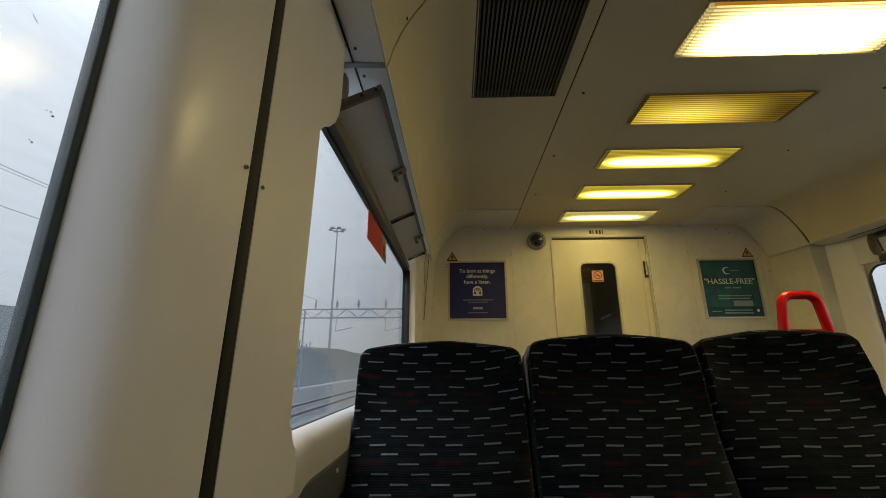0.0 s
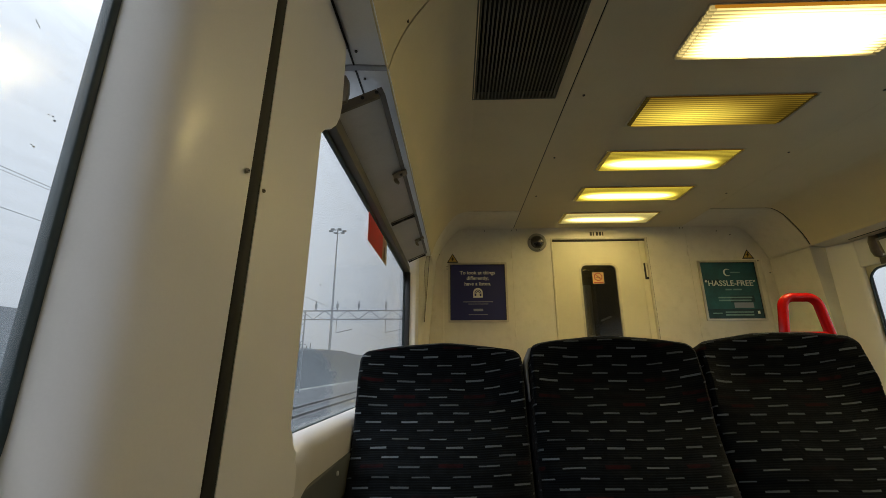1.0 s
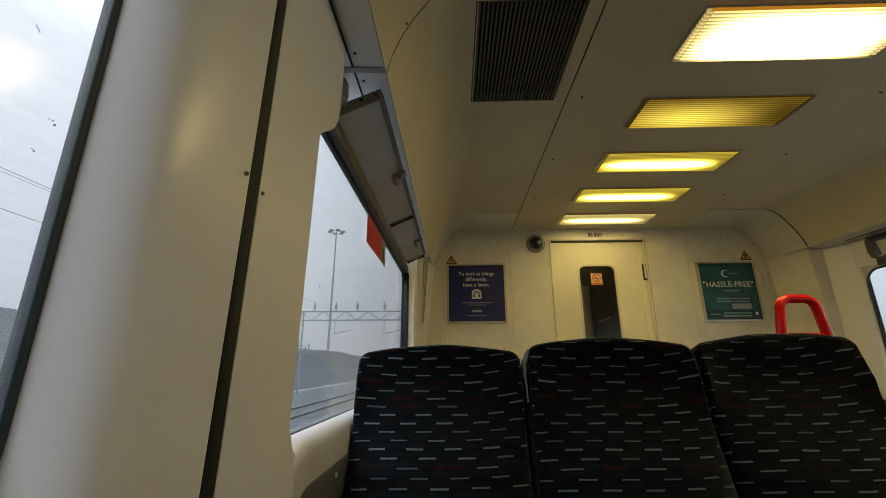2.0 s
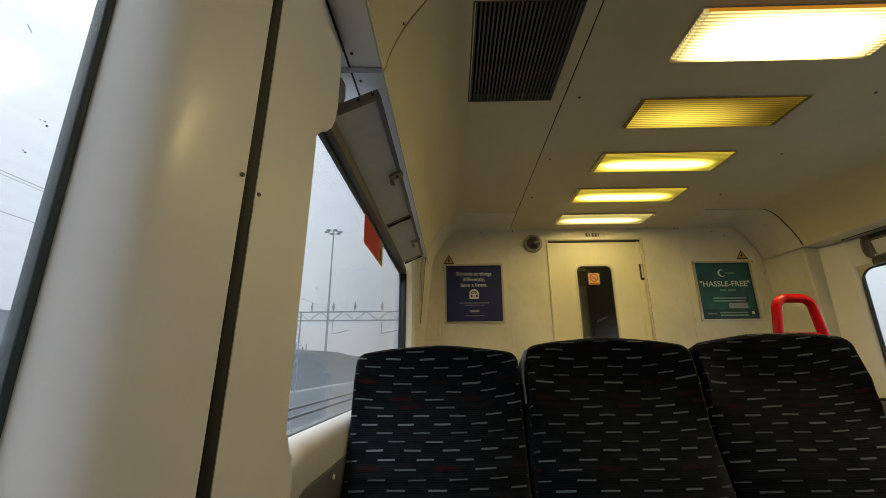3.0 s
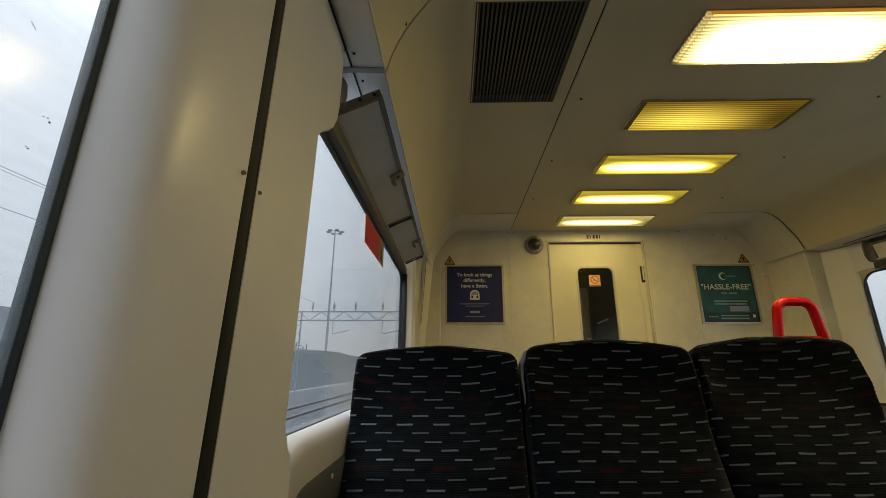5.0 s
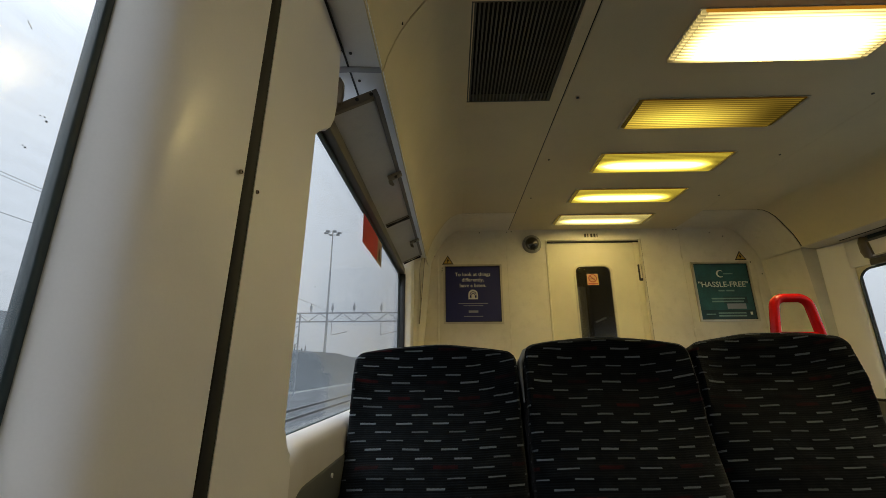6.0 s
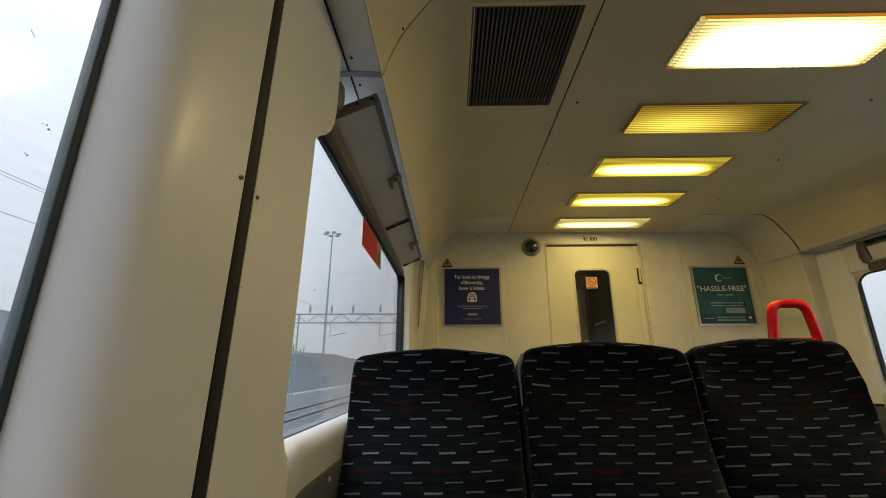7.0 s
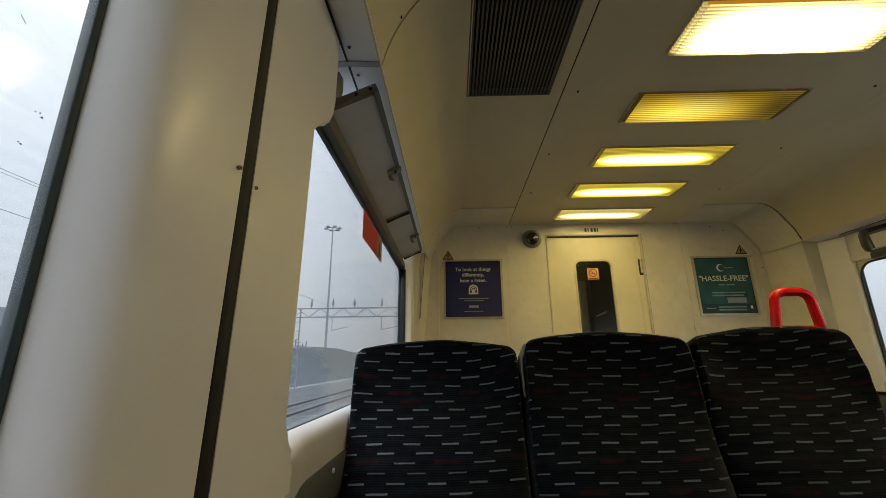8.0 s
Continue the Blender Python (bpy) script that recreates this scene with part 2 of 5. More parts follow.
def moquette():
    """Black train moquette: fine ribs, rows of short pale dashes, some dark red ones."""
    m, nt, n, l, b = nodes_of("seat_moquette")

    def math(op, a, c=None, clamp=False):
        k = n.new("ShaderNodeMath")
        k.operation, k.use_clamp = op, clamp
        for i, v in enumerate((a, c)):
            if v is None:
                continue
            if isinstance(v, (int, float)):
                k.inputs[i].default_value = v
            else:
                l.new(v, k.inputs[i])
        return k.outputs[0]

    uv, sep = n.new("ShaderNodeUVMap"), n.new("ShaderNodeSeparateXYZ")
    l.new(uv.outputs[0], sep.inputs[0])
    info = n.new("ShaderNodeObjectInfo")
    u, v = math("ADD", sep.outputs[0], math("MULTIPLY", info.outputs["Random"], 0.7)), math("ADD", sep.outputs[1], 3.0)
    right_half = math("MAXIMUM", sep.outputs[0], 0.0)
    v = math("SUBTRACT", v, math("MULTIPLY", math("MULTIPLY", right_half, right_half), 0.28))
    wob = n.new("ShaderNodeTexNoise")
    wob.inputs["Scale"].default_value = 9
    l.new(uv.outputs[0], wob.inputs["Vector"])
    v = math("ADD", v, math("MULTIPLY", math("SUBTRACT", wob.outputs[0], 0.5), 0.006))
    pitch, period = 0.0200, 0.0885
    row = math("FLOOR", math("DIVIDE", v, pitch))
    inrow = math("MULTIPLY", math("FRACT", math("DIVIDE", v, pitch)), pitch)
    wn1 = n.new("ShaderNodeTexWhiteNoise")
    wn1.noise_dimensions = "1D"
    l.new(row, wn1.inputs["W"])
    wn2 = n.new("ShaderNodeTexWhiteNoise")
    wn2.noise_dimensions = "1D"
    l.new(math("ADD", row, 41.3), wn2.inputs["W"])
    us = math("ADD", u, math("MULTIPLY", math("ADD", math("MULTIPLY", row, 0.43), math("MULTIPLY", wn1.outputs[0], 0.22)), period))
    cell = math("FLOOR", math("DIVIDE", us, period))
    incell = math("MULTIPLY", math("FRACT", math("DIVIDE", us, period)), period)
    redrow = math("GREATER_THAN", wn2.outputs[0], 0.72)
    odd = math("GREATER_THAN", math("MODULO", math("ABSOLUTE", cell), 2.0), 0.5)
    red = math("MULTIPLY", redrow, odd)
    length = math("ADD", 0.039, math("MULTIPLY", redrow, 0.008))
    wn3 = n.new("ShaderNodeTexWhiteNoise")
    wn3.noise_dimensions = "1D"
    l.new(math("ADD", row, 17.7), wn3.inputs["W"])
    deep = math("ADD", 0.0026, math("MULTIPLY", wn3.outputs[0], 0.0020))
    thread = n.new("ShaderNodeTexNoise")
    thread.inputs["Scale"].default_value, thread.inputs["Detail"].default_value = 420, 3
    l.new(uv.outputs[0], thread.inputs["Vector"])
    pair = n.new("ShaderNodeCombineXYZ")
    l.new(cell, pair.inputs[0])
    l.new(row, pair.inputs[1])
    each = n.new("ShaderNodeTexWhiteNoise")
    each.noise_dimensions = "3D"
    l.new(math("ADD", info.outputs["Random"], 0.1), pair.inputs[2])
    l.new(pair.outputs[0], each.inputs["Vector"])
    ragged = math("MULTIPLY", math("SUBTRACT", thread.outputs[0], 0.5), 0.0026)
    dash_u = math("MULTIPLY", math("LESS_THAN", math("ADD", incell, ragged), length), math("LESS_THAN", math("ADD", inrow, ragged), deep))
    pale = math("MULTIPLY", dash_u, math("SUBTRACT", 1.0, red))
    reds = math("MULTIPLY", red, math("MULTIPLY", math("LESS_THAN", incell, 0.054), math("LESS_THAN", inrow, 0.0075)))
    cloud = n.new("ShaderNodeTexNoise")
    cloud.inputs["Scale"].default_value, cloud.inputs["Detail"].default_value = 38, 4
    l.new(uv.outputs[0], cloud.inputs["Vector"])
    rib = math("FRACT", math("DIVIDE", v, pitch / 4))
    ribs = math("ADD", math("MULTIPLY", math("GREATER_THAN", rib, 0.55), 0.55), 0.35)
    base = n.new("ShaderNodeMixRGB")
    base.inputs[1].default_value, base.inputs[2].default_value = (0.0006, 0.0008, 0.0011, 1), (0.0125, 0.0158, 0.0190, 1)
    l.new(math("MULTIPLY", math("MULTIPLY", ribs, thread.outputs[0]), math("MULTIPLY", cloud.outputs[0], 1.9), True), base.inputs[0])
    c1 = n.new("ShaderNodeMixRGB")
    l.new(math("MULTIPLY", reds, math("MULTIPLY", math("SUBTRACT", cloud.outputs[0], 0.22), math("MULTIPLY", math("MULTIPLY", thread.outputs[0], each.outputs[0]), 8.0), True)), c1.inputs[0])
    l.new(base.outputs[0], c1.inputs[1])
    c1.inputs[2].default_value = (0.025, 0.0050, 0.006, 1)
    c2 = n.new("ShaderNodeMixRGB")
    l.new(math("MULTIPLY", pale, math("MULTIPLY", math("ADD", 0.55, math("MULTIPLY", each.outputs[0], 0.6)), math("ADD", 0.40, math("MULTIPLY", thread.outputs[0], 1.0)), True)), c2.inputs[0])
    l.new(c1.outputs[0], c2.inputs[1])
    c2.inputs[2].default_value = (0.138, 0.156, 0.172, 1)
    l.new(c2.outputs[0], b.inputs["Base Color"])
    b.inputs["Roughness"].default_value = 0.92
    b.inputs["Sheen Weight"].default_value = 0.14
    b.inputs["Sheen Roughness"].default_value = 0.4
    b.inputs["Specular IOR Level"].default_value = 0.03
    bp = n.new("ShaderNodeBump")
    bp.inputs["Strength"].default_value, bp.inputs["Distance"].default_value = 0.35, 0.0015
    l.new(math("ADD", math("MULTIPLY", ribs, 0.6), thread.outputs[0]), bp.inputs["Height"])
    fold = n.new("ShaderNodeBump")
    fold.inputs["Strength"].default_value, fold.inputs["Distance"].default_value = 0.16, 0.004
    l.new(math("SINE", math("MULTIPLY", v, 2 * 3.14159265 / pitch)), fold.inputs["Height"])
    l.new(fold.outputs[0], bp.inputs["Normal"])
    l.new(bp.outputs[0], b.inputs["Normal"])
    return m


m_moquette = moquette()


# ---- building helpers ----
def link_mesh(name, bm, material, smooth=False):
    me = bpy.data.meshes.new(name)
    bmesh.ops.recalc_face_normals(bm, faces=bm.faces)
    bm.to_mesh(me)
    bm.free()
    for mm in (material if isinstance(material, (list, tuple)) else [material]):
        me.materials.append(mm)
    if smooth:
        me.polygons.foreach_set("use_smooth", [True] * len(me.polygons))
        me.set_sharp_from_angle(angle=radians(38))
    return new(name, me)


def part(name, bm, material, parent, label="", smooth=True):
    """Links a bmesh as one mesh object under a thing or under a part; vertices are in the thing's own space."""
    ob = link_mesh(name, bm, material, smooth)
    ob.parent = parent
    return tagged(ob, label) if label else ob


def thing(name, at, label, category, group="", kind="", turn=0.0):
    ob = new(name)
    ob.empty_display_size = 0.05
    ob.matrix_world = pose(*at, 0, 0, turn)
    return tagged(ob, label, category, group, kind)


def box(lo, hi, bevel=0.0, bm=None, segs=2):
    bm = bm or bmesh.new()
    c, s = [(a + b) / 2 for a, b in zip(lo, hi)], [b - a for a, b in zip(lo, hi)]
    r = bmesh.ops.create_cube(bm, size=1, matrix=Matrix.LocRotScale(c, None, s))
    if bevel:
        es = list({e for v in r["verts"] for e in v.link_edges})
        bmesh.ops.bevel(bm, geom=es, offset=bevel, segments=segs, profile=0.5, affect="EDGES")
    return bm


def prism(poly, axis, a, b, bm=None, bevel=0.0, segs=2, only=None):
    """The outline poly, in the two other axes (in x, y, z order), drawn out along axis from a to b. only: bevels just one end, 0 or 1."""
    bm = bm or bmesh.new()

    def at(p, w):
        q = list(p)
        q.insert("xyz".index(axis), w)
        return bm.verts.new(q)

    r0, r1 = [at(p, a) for p in poly], [at(p, b) for p in poly]
    k = len(poly)
    f0, f1 = bm.faces.new(r0), bm.faces.new(r1[::-1])
    for i in range(k):
        bm.faces.new((r0[i], r1[i], r1[(i + 1) % k], r0[(i + 1) % k]))
    if bevel:
        es = list(f0.edges) * (only in (None, 0)) + list(f1.edges) * (only in (None, 1))
        bmesh.ops.bevel(bm, geom=es, offset=bevel, segments=segs, profile=0.5, affect="EDGES", clamp_overlap=True)
    return bm


def strip_profile(line, axis, a, b, thick, bm=None):
    """An open line of points drawn out along axis, as a sheet with thickness (towards the line's left)."""
    pts = [Vector(p) for p in line]
    off = []
    for i, p in enumerate(pts):
        d = (pts[min(i + 1, len(pts) - 1)] - pts[max(i - 1, 0)]).normalized()
        off.append(p + Vector((-d.y, d.x)) * thick)
    return prism([tuple(p) for p in pts] + [tuple(p) for p in reversed(off)], axis, a, b, bm)


def cyl(c, r, depth, axis="z", segs=20, bm=None, r2=None):
    bm = bm or bmesh.new()
    rot = {"z": Matrix(), "x": Matrix.Rotation(radians(90), 4, "Y"), "y": Matrix.Rotation(radians(90), 4, "X")}[axis]
    bmesh.ops.create_cone(bm, cap_ends=True, segments=segs, radius1=r, radius2=r if r2 is None else r2, depth=depth, matrix=Matrix.Translation(c) @ rot)
    return bm


def tube(pts, r, segs=12, bm=None):
    """A round bar along a line of points."""
    bm = bm or bmesh.new()
    pts = [Vector(p) for p in pts]
    rings, up = [], None
    for i, p in enumerate(pts):
        d = (pts[min(i + 1, len(pts) - 1)] - pts[max(i - 1, 0)]).normalized()
        up = up or (Vector((0, 0, 1)) if abs(d.z) < 0.9 else Vector((0, 1, 0)))
        s = d.cross(up).normalized()
        t = s.cross(d).normalized()
        up = t
        rings.append([bm.verts.new(p + (s * math.cos(a) + t * math.sin(a)) * r) for a in (2 * math.pi * k / segs for k in range(segs))])
    for a, c in zip(rings, rings[1:]):
        for k in range(segs):
            bm.faces.new((a[k], a[(k + 1) % segs], c[(k + 1) % segs], c[k]))
    bm.faces.new(rings[0][::-1]), bm.faces.new(rings[-1])
    return bm


def rounded(w, h, r, segs=6, cx=0.0, cy=0.0):
    """The outline of a rounded rectangle, counter-clockwise."""
    out = []
    for sx, sy, a0 in ((1, 1, 0), (-1, 1, 90), (-1, -1, 180), (1, -1, 270)):
        for k in range(segs + 1):
            a = radians(a0 + 90 * k / segs)
            out.append((cx + sx * (w / 2 - r) + r * math.cos(a), cy + sy * (h / 2 - r) + r * math.sin(a)))
    return out


def ring_frame(outer, inner, axis, a, b, bm=None):
    """A frame between two outlines with equal numbers of points, from a to b along axis."""
    bm = bm or bmesh.new()

    def at(p, w):
        q = list(p)
        q.insert("xyz".index(axis), w)
        return bm.verts.new(q)

    loops = [[at(p, w) for p in o] for o, w in ((outer, a), (outer, b), (inner, b), (inner, a))]
    k = len(outer)
    for j in range(4):
        p, q = loops[j], loops[(j + 1) % 4]
        for i in range(k):
            bm.faces.new((p[i], p[(i + 1) % k], q[(i + 1) % k], q[i]))
    return bm


def holed(outer, inner, axis, a, b, bm=None):
    """A plate with the rounded hole inner; outer is a rectangle (lo, hi). Built by joining the hole to points on the rectangle."""
    (x0, y0), (x1, y1) = outer
    cx, cy = sum(p[0] for p in inner) / len(inner), sum(p[1] for p in inner) / len(inner)
    ix0, ix1 = min(p[0] for p in inner), max(p[0] for p in inner)
    iy0, iy1 = min(p[1] for p in inner), max(p[1] for p in inner)
    out = []
    n = len(inner) // 4
    for i, (x, y) in enumerate(inner):
        q, k = divmod(i, n)
        left, top = q in (1, 2), q in (0, 1)
        mid = (n - 1) / 2
        edge_x, edge_y = (x0 if left else x1), (y1 if top else y0)
        if abs(k - mid) < 0.6 and (n % 2 == 1 or k == int(mid)):
            out.append((edge_x, edge_y))
        elif (k < mid) == (q in (0, 2)):
            out.append((edge_x, y))
        else:
            out.append((x, edge_y))
    return ring_frame(out, inner, axis, a, b, bm)


def text_bm(words, size, axis_pose, align="CENTER"):
    """Lettering in the built-in font as a thin mesh."""
    cu = bpy.data.curves.new("lettering", "FONT")
    cu.body, cu.size, cu.align_x, cu.extrude = words, size, align, 0.0004
    cu.offset = size * 0.012
    cu.resolution_u = 3
    ob = bpy.data.objects.new("lettering", cu)
    scene.collection.objects.link(ob)
    me = bpy.data.meshes.new_from_object(ob)
    bpy.data.objects.remove(ob)
    bpy.data.curves.remove(cu)
    bm = bmesh.new()
    bm.from_mesh(me)
    bpy.data.meshes.remove(me)
    bmesh.ops.transform(bm, matrix=axis_pose, verts=bm.verts)
    return bm


FACE = Matrix.Rotation(radians(90), 4, "X")  # lettering upright, read from the carriage's -y side

# ---- structure: floor, ceiling, walls ----
floor = link_mesh("floor", box((-1.40, REAR, -0.06), (1.40, END + 1.9, 0.0)), m_floor)
tagged(floor, "dark speckled vinyl carriage floor", "floor", kind="structure")


def build_ceiling():
    bm = bmesh.new()
    seam, t = 0.0038, 0.014
    gap_left, gap_right = 0.0030, 0.0007
    # flat centre panel
    box((-0.611 + gap_left, REAR, CEIL), (0.611 - gap_right, END, CEIL + t), bm=bm)
    cove = [(0.965, 2.0965), (0.998, 2.092), (1.030, 2.077), (1.061, 2.052), (1.088, 2.020), (1.112, 1.985),
            (1.136, 1.950), (1.156, 1.915), (1.170, 1.885)]
    cuts = [REAR, -0.92, 0.82, 2.557, END]
    for s in (-1, 1):
        ends = [(1.187, 1.840), (1.195, 1.806), (1.200, 1.797)] if s < 0 else [(1.179, 1.862), (1.185, 1.846), (1.192, 1.840)]
        for a, b in zip(cuts, cuts[1:]):
            a, b = a + seam * (1.6 if a > 2.5 else 0.9), b - seam * (1.6 if 2.5 < b < 2.6 else 0.9)
            line = [(s * x, z) for x, z in cove + ends]
            trim = 0.0032 if s < 0 else 0.0
            strip_profile(line, "y", a - (trim if a > 2.5 else 0), b + (trim if 2.5 < b < 2.6 else 0), s * t, bm)
            flat0, flat1 = 0.611 + (gap_left if s < 0 else gap_right), 0.965
            if s < 0 and a < 1.0 < b:
                v0, v1, x0, x1 = 0.912, 1.360, -0.972, -0.660
                box((-flat1, a, CEIL), (-flat0, v0, CEIL + t), bm=bm)
                box((-flat1, v1, CEIL), (-flat0, b, CEIL + t), bm=bm)
                box((x1, v0, CEIL), (-flat0, v1, CEIL + t), bm=bm)
                # sliver between the vent and the cove
                box((-flat1, v0, CEIL), (-0.9649, v1, CEIL + t), bm=bm)
            else:
                box((min(s * flat0, s * flat1), a, CEIL), (max(s * flat0, s * flat1), b, CEIL + t), bm=bm)
    solid = len(bm.faces)
    for s in (-1, 1):
        box((s * 0.611 - 0.012, REAR, CEIL + 0.0045), (s * 0.611 + 0.012, END, CEIL + t - 0.001), bm=bm)
        ends = [(1.187, 1.840), (1.195, 1.806)] if s < 0 else [(1.179, 1.862), (1.185, 1.846)]
        for y in (0.82, 2.557):
            box((min(s * 0.612, s * 0.965), y - 0.012, CEIL + 0.0045), (max(s * 0.612, s * 0.965), y + 0.012, CEIL + t - 0.001), bm=bm)
            strip_profile([(s * (x + 0.003), z + 0.003) for x, z in cove + ends], "y", y - 0.012, y + 0.012, s * 0.006, bm)
    bm.faces.ensure_lookup_table()
    for f in bm.faces[solid:]:
        f.material_index = 1
    for f in bm.faces[:solid]:  # the end coves are painted like the end wall
        c = f.calc_center_median()
        if c.y > 2.56 and abs(c.x) > 0.62:
            f.material_index = 2
    return bm


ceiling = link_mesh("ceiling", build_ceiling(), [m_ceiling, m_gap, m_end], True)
tagged(ceiling, "off-white painted ceiling panels curving down at the sides", "ceiling", kind="structure")
roof = link_mesh("roof_void", box((-1.40, REAR, CEIL + 0.10), (1.40, END, CEIL + 0.14)), m_black)
tagged(roof, "dark roof lining above the ceiling panels", "roof", kind="structure")
# unseen end of the carriage, made dark so little light bounces onto the seats
rear = link_mesh("wall_rear", box((-1.40, REAR - 0.05, -0.06), (1.40, REAR, CEIL + 0.14)), m_lower)
tagged(rear, "unseen closing partition, kept dark to cut light from behind", "wall", kind="structure")

STRIP = lambda z: 0.417 + (z - 1.0) * 0.0323


def side_wall(s, name):
    wall = thing(name, (0, 0, 0), "cream moulded carriage side wall with black joint strips", "wall", kind="structure")

    def X(x):
        return s * x

    def xbox(x0, y0, z0, x1, y1, z1, bevel=0.0):
        return box((min(s * x0, s * x1), y0, z0), (max(s * x0, s * x1), y1, z1), bevel)

    top = 1.796 if s < 0 else 1.824
    # outer skin with the openings left free
    bm = bmesh.new()
    for y0, y1, z0, z1 in ((REAR, END, -0.06, 0.985), (REAR, END, 1.80, CEIL + 0.14), (REAR, -1.32, 0.985, 1.80),
                           (0.292, 0.66, 0.985, 1.80), (2.40, END, 0.985, 1.80), (-1.32, 0.292, 1.715, 1.80)):
        box((min(X(1.350), X(1.356)), y0, z0), (max(X(1.350), X(1.356)), y1, z1), bm=bm)
    part("body_shell", bm, m_shell, wall, "dark outer skin", False)
    part("lower_panel", xbox(1.303, REAR, 0.0, 1.349, 2.568, 0.846), m_lower, wall, "dark grey laminate lower wall")
    part("dado_strip", xbox(1.294, REAR, 0.846, 1.349, 2.567, 0.923, 0.004), m_dado, wall, "dark grey plastic dado strip")
    # moulded sill under both windows
    sill = [(1.345, 1.000), (1.338, 1.0030), (1.324, 1.0025), (1.312, 0.998), (1.304, 0.989), (1.3005, 0.975), (1.2995, 0.956), (1.2995, 0.9235), (1.345, 0.9235)]
    part("sill", prism([(X(x), z) for x, z in sill], "y", -1.32, 0.43), m_sill, wall, "pale rounded window sill")
    bm, rings = bmesh.new(), []
    for y in (0.600, 0.650, 0.672, 0.690, 0.708, 0.726, 0.744, 0.762, 0.780, 0.800, 2.41):
        t = min(max((y - 0.650) / 0.15, 0), 1)
        d = 0.0208 * (1 - t * t * (3 - 2 * t))
        rings.append([bm.verts.new((X(x - d * min((1.345 - x) / 0.0455, 1)), y, z)) for x, z in sill])
    for a, b in zip(rings, rings[1:]):
        for k in range(len(sill)):
            bm.faces.new((a[k], a[(k + 1) % len(sill)], b[(k + 1) % len(sill)], b[k]))
    bm.faces.new(rings[0]), bm.faces.new(rings[-1][::-1])
    bmesh.ops.recalc_face_normals(bm, faces=bm.faces[:])
    part("sill", bm, m_sill, wall, "pale rounded window sill")
    # pier beside the nearer window: a deep curved reveal up to the joint strip
    prof = [(1.348, 0.2860), (1.340, 0.2886), (1.331, 0.2920), (1.322, 0.2958), (1.313, 0.3002), (1.3055, 0.3050), (1.3000, 0.3105), (1.2962, 0.3170), (1.2935, 0.3250), (1.2915, 0.3340), (1.2895, 0.3460),
            (1.2872, 0.3600), (1.2845, 0.3770), (1.2818, 0.3960), (1.279, 0.417), (1.284, 0.4195), (1.348, 0.4195)]
    bm = prism([(X(x), y) for x, y in prof], "z", 0.9395, top)
    for v in bm.verts:
        if v.co.y > 0.38:
            v.co.y += (v.co.z - 1.0) * 0.0323
    part("pier_panel", bm, m_panel, wall, "cream curved window reveal")
    bm = bmesh.new()
    z0, z1 = 0.94, top
    q = [bm.verts.new((X(x), STRIP(z) + dy, z)) for x in (1.284, 1.347) for z, dy in ((z0, 0.002), (z0, 0.0265), (z1, 0.0265), (z1, 0.002))]
    bmesh.ops.convex_hull(bm, input=q)
    part("joint_strip", bm, m_gap, wall, "black recessed joint strip")
    bm, prev = bmesh.new(), None
    for k in range(41):
        z = z0 + (z1 - z0) * k / 40
        slip = 0.0022 * noise.noise((0.3, z * 5.0, 4.0 + s)) + 0.0035 * math.exp(-((z - 1.40) / 0.06) ** 2)
        ring = [bm.verts.new((X(x), STRIP(z) + dy - slip * w, z)) for x, dy, w in ((1.2860, 0.0080, 1.0), (1.2822, 0.0085, 1.0), (1.2800, 0.0112, 0.8), (1.2790, 0.0150, 0.5), (1.2786, 0.0190, 0.2), (1.2786, 0.0225, 0.0), (1.2790, 0.0249, 0.0))]
        if prev:
            for i in range(6):
                bm.faces.new((prev[i], prev[i + 1], ring[i + 1], ring[i]))
        prev = ring
    part("joint_rubber", bm, m_bead, wall, "dark olive rubber bead")
    # pier with the notched head beside the farther window
    def arc(cx, cz, r, a0, a1, k=5):
        return [(cx + r * math.cos(radians(a0 + (a1 - a0) * i / k)), cz + r * math.sin(radians(a0 + (a1 - a0) * i / k))) for i in range(k + 1)]
    head = [(STRIP(z0) + 0.025, z0), (0.657, z0), (0.659, 0.984)] + arc(0.673, 1.036, 0.052, 256, 180) + [(0.630, 1.520), (0.645, 1.535), (0.670, 1.546), (0.700, 1.562), (0.725, 1.585), (0.742, 1.612), (0.751, 1.645)]
    head += [(0.752, z1), (STRIP(z1) + 0.025, z1)]
    pier = prism(head, "x", X(WALL), X(1.346))
    front = [e for e in pier.edges if all(abs(abs(v.co.x) - WALL) < 1e-5 and v.co.y > 0.6 and v.co.z > 0.983 for v in e.verts)]
    bmesh.ops.bevel(pier, geom=front, offset=0.024, segments=6, profile=0.5, affect="EDGES", clamp_overlap=True)
    part("pier_panel", pier, m_panel, wall, "cream window pier with a notched head")
    # pier between the farther window and the angled corner
    part("pier_panel", prism([(X(1.346), 2.400), (X(1.300), 2.404), (X(1.281), 2.418), (X(1.278), 2.44), (X(1.278), 2.567), (X(1.346), 2.567)] if s < 0 else
               [(X(1.346), 2.420), (X(1.336), 2.4215), (X(1.330), 2.426), (X(1.322), 2.446), (X(1.282), 2.560), (X(1.282), 2.567), (X(1.346), 2.567)], "z", 0.9395, top + 0.004), m_panel, wall)
    if s > 0:
        part("pier_head", box((1.326, 2.3035, 1.668), (1.3455, 2.4295, 1.829), 0.004), m_panel, wall, "cream infill beside the hopper")
    # angled corner panel to the end wall
    bm, prev = bmesh.new(), None
